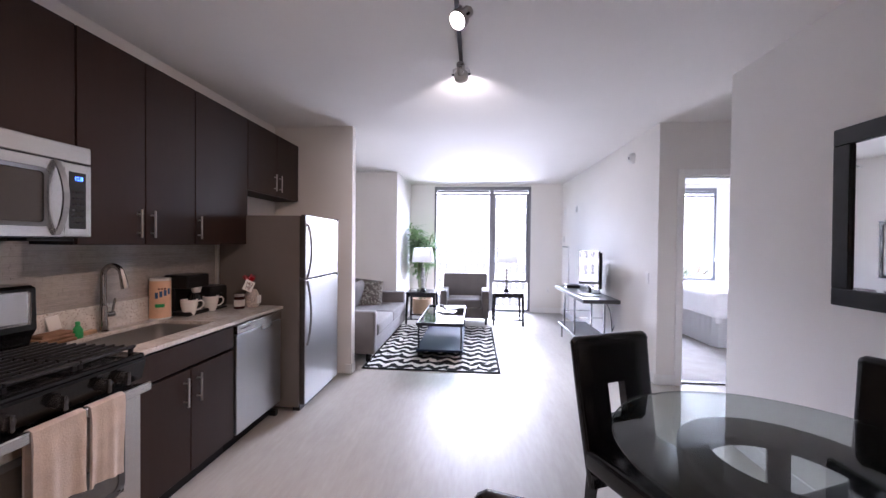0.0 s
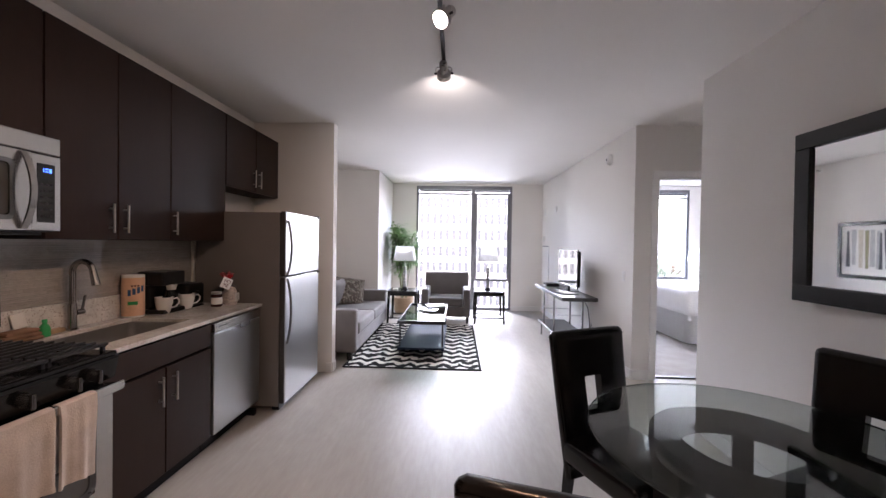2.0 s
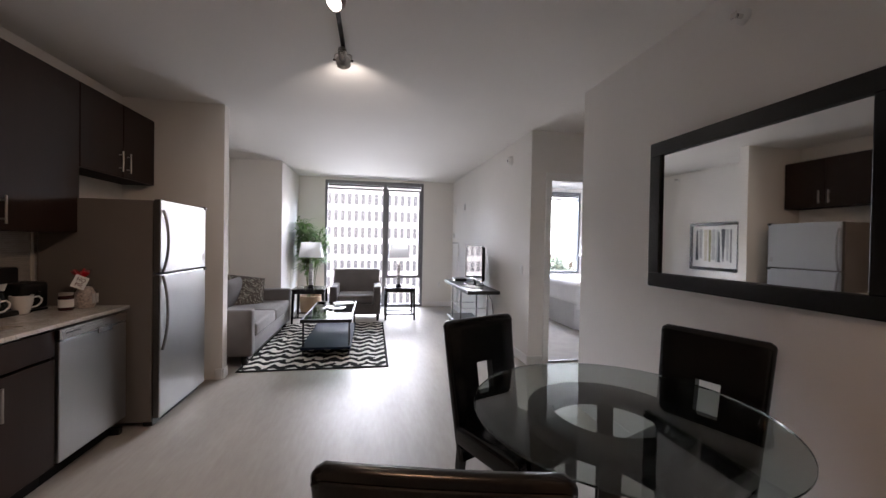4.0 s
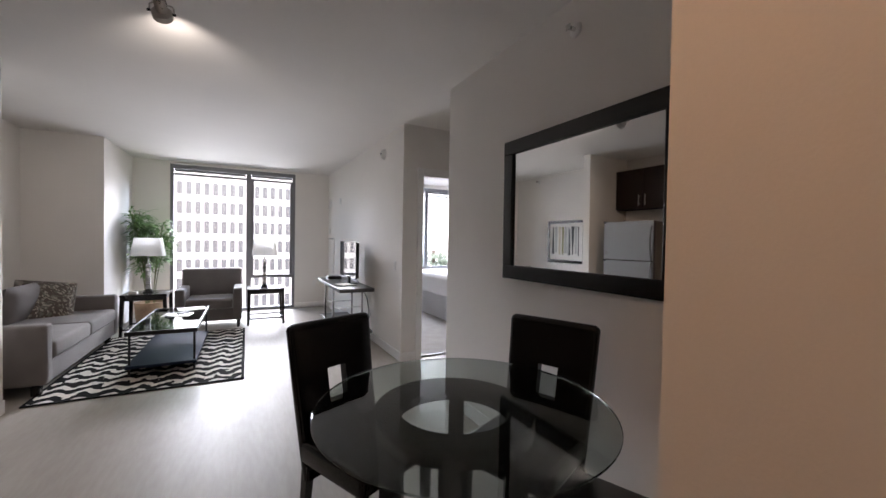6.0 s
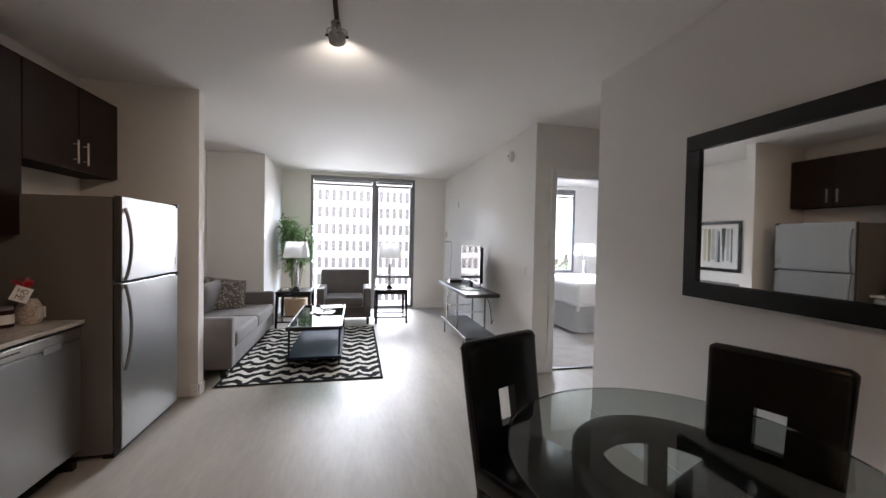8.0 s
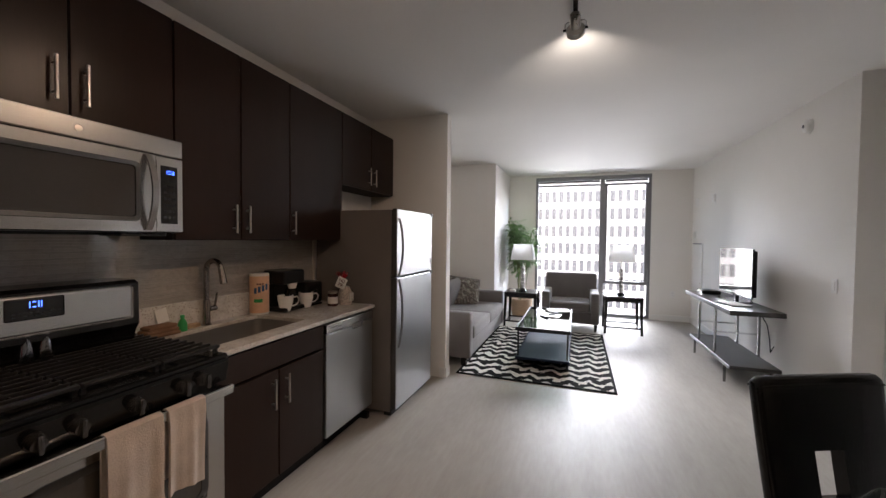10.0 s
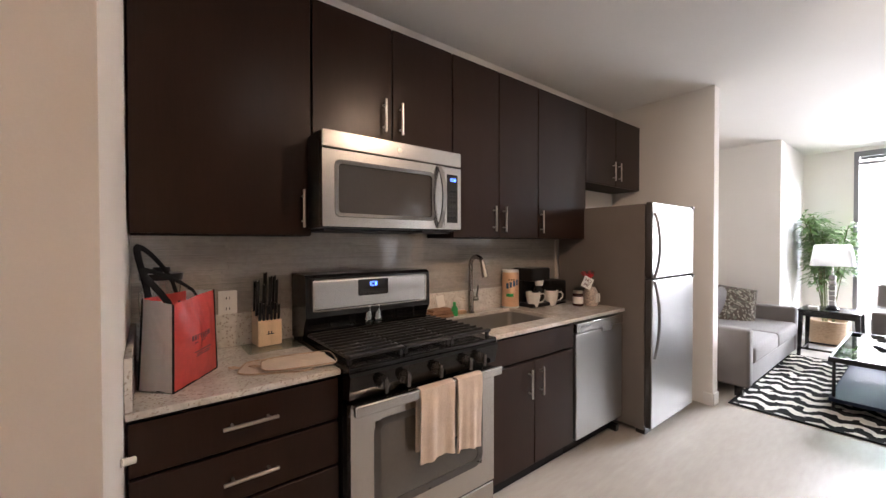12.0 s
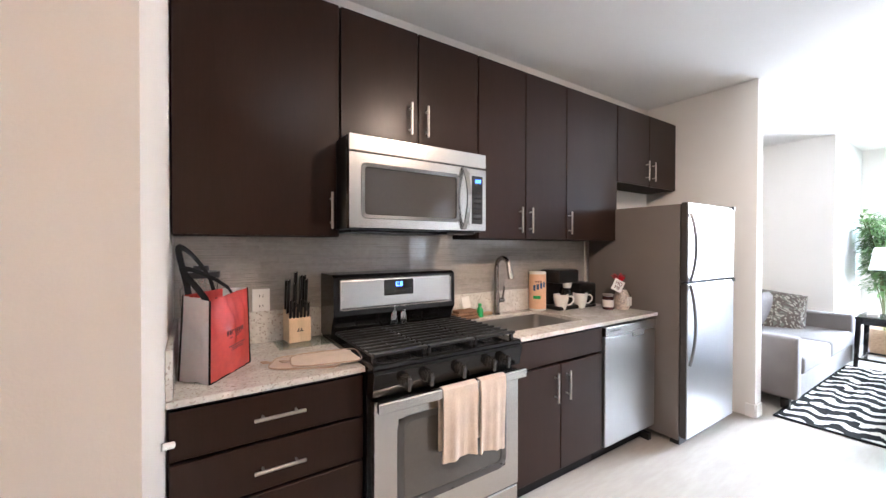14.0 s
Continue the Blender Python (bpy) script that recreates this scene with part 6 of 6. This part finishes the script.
def knife_block():
    x, y = -2.036, 0.768
    k = thing("knife_block", (x, y, CT + 0.0065), 6, label="pale wooden knife block full of black-handled knives", category="knife block")
    bm = bmesh.new()
    prof = [(-0.048, 0.0), (0.048, 0.0), (0.048, 0.112), (-0.048, 0.170)]
    ends = [[bm.verts.new((px, py, pz)) for px, pz in prof] for py in (-0.052, 0.052)]
    for i in range(4):
        bm.faces.new((ends[0][i], ends[0][(i + 1) % 4], ends[1][(i + 1) % 4], ends[1][i]))
    bm.faces.new(ends[0]), bm.faces.new(ends[1])
    bmesh.ops.bevel(bm, geom=bm.edges[:], offset=0.003, segments=2, affect="EDGES")
    block = part("block", bm, MAPLE, k, "pale maple block", local=True)
    part("mark", bars([(-0.012, 0.012, 0.062, 0.066), (-0.008, -0.004, 0.066, 0.078), (0.002, 0.006, 0.066, 0.076)], lambda u, v, w: (0.0482 + w, u * 1.3, v - 0.010)), INK, block, "small dark printed mark", local=True)
    lean = Vector((0.10, 0, 1)).normalized()
    for row, px, pz, n, ln, r in ((0, 0.034, 0.116, 6, 0.092, 0.0056), (1, -0.002, 0.140, 4, 0.180, 0.0076), (2, -0.032, 0.157, 3, 0.180, 0.0084)):
        for i in range(n):
            py = (i - (n - 1) / 2) * 0.084 / (n - 1)
            a = Vector((px, py, pz - 0.004))
            hgt = ln * (1 - 0.10 * ((i * 7 + row) % 3))
            h = part("knife_handle", tube([a, a + lean * hgt * 0.5, a + lean * hgt], r, 8, flat=1.45), PLASTIC, k, "black riveted knife handle", local=True, smooth=True)
            part("end_cap", tube([a + lean * hgt, a + lean * (hgt + 0.004)], r * 0.95, 8, flat=1.4), CHROME, h, local=True)


knife_block()


def oven_mitt(x, y, turn, z, label):
    bm = bmesh.new()
    outline = []
    for k in range(40):
        a = 2 * math.pi * k / 40
        ca, sa = math.cos(a), math.sin(a)
        px = 0.135 * math.copysign(abs(ca) ** 0.40, ca)
        py = 0.092 * math.copysign(abs(sa) ** 0.42, sa) * (1 + 0.12 * ca)
        outline.append((px, py))
    n = 6
    prev = None
    for s in range(n + 1):
        f = s / n
        ring = [bm.verts.new((px * f, py * f, 0.004 + 0.005 * (1 - f ** 3) + 0.0016 * math.sin((px + py) * f * 150))) if s else None for px, py in outline]
        if s == 1:
            c = bm.verts.new((0, 0, 0.010))
            for k in range(40):
                bm.faces.new((c, ring[k], ring[(k + 1) % 40]))
        elif s > 1:
            for k in range(40):
                bm.faces.new((prev[k], ring[k], ring[(k + 1) % 40], prev[(k + 1) % 40]))
        prev = ring
    low = [bm.verts.new((px, py, 0.001)) for px, py in outline]
    for k in range(40):
        bm.faces.new((prev[k], low[k], low[(k + 1) % 40], prev[(k + 1) % 40]))
    bm.faces.new(low)
    m = thing("pot_holder", (x, y, z), turn, label=label, category="pot holder", group="pot holders on the worktop")
    part("pad", bm, mat("tan_quilted_cotton", (0.62, 0.53, 0.44), 0.9, var=0.12, scale=12, fine=260, bump=0.6), m, "tan quilted cotton pad", local=True, smooth=True)
    part("binding", tube([(px, py, 0.006) for px, py in outline] + [(*outline[0], 0.006)], 0.0026, 6), mat("tan_binding", (0.44, 0.33, 0.24), 0.9), m, "darker bound edge", local=True, smooth=True)
    part("hanging_loop", tube([(-0.135, 0, 0.006), (-0.16, 0.012, 0.008), (-0.175, 0.0, 0.01), (-0.16, -0.012, 0.008), (-0.135, 0, 0.006)], 0.003, 6), mat("tan_binding", (0.44, 0.33, 0.24), 0.9), m, local=True, smooth=True)


oven_mitt(-1.665, 0.725, 66, CT, "tan quilted pot holder lying on the worktop")
oven_mitt(-1.645, 0.795, 80, CT + 0.0095, "tan quilted pot holder lying on another one")


SHAKERGLASS = pane_glass("shaker_glass", (0.82, 0.82, 0.80), 0.28, 0.08)


def shaker(x, y, label):
    s = thing("shaker", (x, y, 0.9625), label=label, category="shaker", group="shakers on the range")
    part("glass_body", lathe([(0.0, 0), (0.024, 0), (0.025, 0.012), (0.017, 0.07), (0.014, 0.095), (0.0, 0.095)], (x, y, 0.9625), 14), SHAKERGLASS, s, "clear glass body", smooth=True)
    part("cap", lathe([(0.0, 0.095), (0.016, 0.095), (0.017, 0.112), (0.011, 0.126), (0.0, 0.128)], (x, y, 0.9625), 14), CHROME, s, "chrome cap", smooth=True)


shaker(-1.895, 1.222, "small clear glass salt shaker with chrome cap")
shaker(-1.895, 1.276, "small clear glass pepper shaker with chrome cap")


def paper_towel():
    x, y = -2.045, 2.470
    p = thing("paper_towel_roll", (x, y, CT), label="wrapped paper towel roll in orange printed film", category="paper towel")
    r = 0.062
    part("roll", lathe([(0.02, 0.0), (r - 0.002, 0.0), (r, 0.004), (r, 0.276), (r - 0.002, 0.28), (0.02, 0.28)], (x, y, CT), 32), PAPER, p, "white paper roll", smooth=True)
    part("wrap", lathe([(r + 0.0006, 0.012), (r + 0.0012, 0.02), (r + 0.0012, 0.255), (r + 0.0006, 0.263)], (x, y, CT), 32, cap=False), ORANGE, p, "orange printed film", smooth=True)

    def on(a, z, w):
        t = radians(a)
        return (x + (r + 0.0016 + w) * math.cos(t), y + (r + 0.0016 + w) * math.sin(t), CT + z)

    part("print", bars([(-75 + 22 * k, -60 + 22 * k, 0.145 + 0.008 * k, 0.185 + 0.008 * k) for k in range(4)], on), TEAL, p, "blue unreadable lettering bars")
    part("print", bars([(-60 + 15 * k, -50 + 15 * k, 0.205, 0.215) for k in range(3)], on), REDINK, p)
    part("print", bars([(-75 + 12 * k, -63 + 12 * k, 0.085, 0.108) for k in range(4)], on), GREEN, p, "green printed band")


paper_towel()


def coffee_maker():
    c = thing("coffee_maker", (-2.0, 2.68, CT), label="black drip coffee maker on the worktop", category="coffee maker")
    part("base", box(-2.09, -1.90, 2.550, 2.765, CT, CT + 0.03, 0.008, 2), PLASTIC, c)
    part("tower", box(-2.09, -2.01, 2.555, 2.76, CT + 0.03, CT + 0.20, 0.008, 2), PLASTIC, c)
    part("brew_head", box(-2.09, -1.905, 2.545, 2.768, CT + 0.195, CT + 0.292, 0.014, 3), PLASTIC, c)
    part("carafe", lathe([(0.0, 0.031), (0.045, 0.031), (0.055, 0.07), (0.050, 0.12), (0.036, 0.15), (0.036, 0.158), (0.0, 0.158)], (-1.958, 2.68, CT), 24), BLKGLASS, c, "dark glass carafe", smooth=True)
    part("filter_sleeve", lathe([(0.026, 0.160), (0.036, 0.200), (0.034, 0.200), (0.024, 0.160)], (-1.925, 2.655, CT), 18), PAPER, c, "white paper filter cup", smooth=True)


coffee_maker()
t = thing("toaster", (-1.985, 2.885, CT), label="black two-slice toaster on the worktop", category="toaster")
part("body", box(-2.075, -1.905, 2.79, 2.985, CT + 0.012, CT + 0.185, 0.022, 3), PLASTIC, t, smooth=True)
for x in (-2.02, -1.965):
    part("slot", box(x - 0.012, x + 0.012, 2.815, 2.96, CT + 0.1845, CT + 0.187), INK, t)
part("base", box(-2.07, -1.91, 2.795, 2.98, CT, CT + 0.012), PLASTIC, t)
part("lever", box(-1.905, -1.885, 2.875, 2.905, CT + 0.11, CT + 0.125, 0.004, 1), PLASTIC, t)


def mug(x, y, turn):
    k = 1.12
    m = thing("mug", (x, y, CT), turn, label="white ceramic coffee mug on the worktop", category="mug", group="mugs by the coffee maker")
    part("cup", lathe([(r * k * 1.07, z * k * 0.96) for r, z in [(0.0, 0.0), (0.026, 0.0), (0.030, 0.006), (0.036, 0.03), (0.044, 0.07), (0.046, 0.107), (0.0425, 0.107), (0.040, 0.07), (0.032, 0.03), (0.0, 0.012)]], n=32), WHITE, m, local=True, smooth=True)
    part("handle", tube([(a * k, b * k, c * k) for a, b, c in [(0.0, 0.048, 0.086), (0.0, 0.074, 0.089), (0.0, 0.088, 0.072), (0.0, 0.084, 0.050), (0.0, 0.066, 0.034), (0.0, 0.040, 0.030)]], 0.0058, 10), WHITE, m, local=True, smooth=True)


mug(-1.935, 2.598, -26)
mug(-1.915, 2.792, -26)


def gift():
    j = thing("gift_jar", (-1.765, 2.92, CT), label="small dark jar with white label, part of a gift", category="jar")
    part("jar", lathe([(0.0, 0.0), (0.037, 0.0), (0.039, 0.006), (0.039, 0.085), (0.032, 0.097), (0.0, 0.097)], (-1.765, 2.92, CT), 24), mat("dark_jam_glass", (0.05, 0.02, 0.02), 0.1), j, smooth=True)
    part("lid", lathe([(0.0, 0.097), (0.035, 0.097), (0.036, 0.114), (0.0, 0.115)], (-1.765, 2.92, CT), 24), NICKEL, j, smooth=True)
    part("label", lathe([(0.0392, 0.02), (0.0397, 0.022), (0.0397, 0.070), (0.0392, 0.072)], (-1.765, 2.92, CT), 24, cap=False), PAPER, j, smooth=True)
    g = thing("gift_bag", (-1.72, 3.02, CT), label="clear cellophane gift bag of treats tied with red ribbon", category="gift bag")
    part("sweets", lathe([(0.0, 0.0), (0.046, 0.0), (0.056, 0.02), (0.053, 0.10), (0.034, 0.14), (0.0, 0.145)], (-1.72, 3.02, CT), 18), mat("mixed_sweets", (0.66, 0.56, 0.48), 0.5, var=0.5, scale=70, fine=130), g, smooth=True)
    part("cellophane", lathe([(0.052, 0.0), (0.068, 0.02), (0.064, 0.11), (0.020, 0.180), (0.012, 0.200), (0.036, 0.262)], (-1.72, 3.02, CT), 14, cap=False), pane_glass("cellophane_film", (0.93, 0.93, 0.94), 0.10), g, "clear crinkled film", smooth=True)
    part("print_panel", box(-1.662, -1.656, 2.99, 3.045, CT + 0.030, CT + 0.095), PAPER, g)
    rib = mat("red_ribbon", (0.62, 0.02, 0.035), 0.35)
    for k in range(7):
        a = k * 0.9
        c = Vector((-1.725, 2.985, CT + 0.218))
        o = Vector((math.cos(a) * 0.045, math.sin(a) * 0.055, 0.020 + 0.014 * (k % 3)))
        part("ribbon_loop", tube([c, c + o * 0.6 + Vector((0, 0, 0.014)), c + o, c + o * 0.6 - Vector((0, 0, 0.008)), c], 0.0028, 6, flat=3.6), rib, g, "shiny red ribbon loop", smooth=True)
    tag = box(-0.001, 0.001, -0.042, 0.042, -0.042, 0.042)
    tag.transform(Matrix.Translation((-1.69, 2.925, CT + 0.182)) @ Euler((radians(-26), 0, radians(-25))).to_matrix().to_4x4())
    card = part("gift_tag", tag, PAPER, g, "white square gift tag")
    m = Matrix.Translation((-1.69, 2.925, CT + 0.182)) @ Euler((radians(-26), 0, radians(-25))).to_matrix().to_4x4()
    for text, dz in (("HO", 0.004), ("ME", -0.029)):
        cu = bpy.data.curves.new("tag_text", "FONT")
        cu.body, cu.size, cu.extrude, cu.align_x = text, 0.036, 0.0003, "CENTER"
        cu.materials.append(REDINK)
        ob = new("tag_text", cu)
        ob.parent = card
        ob.matrix_basis = g.matrix_basis.inverted() @ m @ Matrix.Translation((0.0014, 0, dz)) @ Euler((radians(90), 0, radians(90))).to_matrix().to_4x4()


gift()


def folded_cloth():
    c = thing("dish_cloth", (-2.06, 1.80, CT), label="folded brown dish cloths stacked behind the sink", category="cloth")
    tone = mat("brown_cloth", (0.23, 0.135, 0.085), 0.95, var=0.25, scale=12, fine=220, bump=0.6, spec=0.1)
    rnd = random.Random(4)
    for k in range(3):
        bm = box(-2.092 + 0.004 * k, -2.005 - 0.004 * k, 1.705 + 0.012 * k, 1.892 - 0.008 * k, CT + 0.020 * k, CT + 0.020 * k + 0.0195, 0.007, 2)
        for v in bm.verts:
            v.co.x += rnd.uniform(-0.0025, 0.0025)
            v.co.y += rnd.uniform(-0.004, 0.004)
        part("fold", bm, tone, c, "soft folded layer", smooth=True)


folded_cloth()
single("packet", put(box(-0.004, 0.004, -0.032, 0.032, 0, 0.075, 0.002, 1), Matrix.Translation((-2.080, 1.845, CT + 0.061)) @ Euler((radians(8), radians(-10), 0)).to_matrix().to_4x4()), PAPER, "small white paper packet leaning on the backsplash", "packet")
single("wood_block", box(-2.095, -2.055, 1.965, 2.045, CT, CT + 0.022, 0.004, 1), mat("tan_wood", (0.42, 0.28, 0.16), 0.55, var=0.2, scale=20), "small tan wooden block beside the faucet", "block")
b = thing("soap_bottle", (-2.045, 1.925, CT), label="small green dish soap bottle beside folded cloths", category="bottle")
part("bottle", lathe([(0.0, 0.0), (0.022, 0.0), (0.024, 0.006), (0.023, 0.045), (0.014, 0.062), (0.009, 0.068), (0.009, 0.074), (0.0, 0.074)], (-2.045, 1.925, CT), 18), GREEN, b, "green bottle", smooth=True)
part("cap", lathe([(0.0, 0.074), (0.011, 0.074), (0.011, 0.090), (0.0, 0.091)], (-2.045, 1.925, CT), 14), mat("green_cap", (0.03, 0.40, 0.12), 0.4), b, smooth=True)
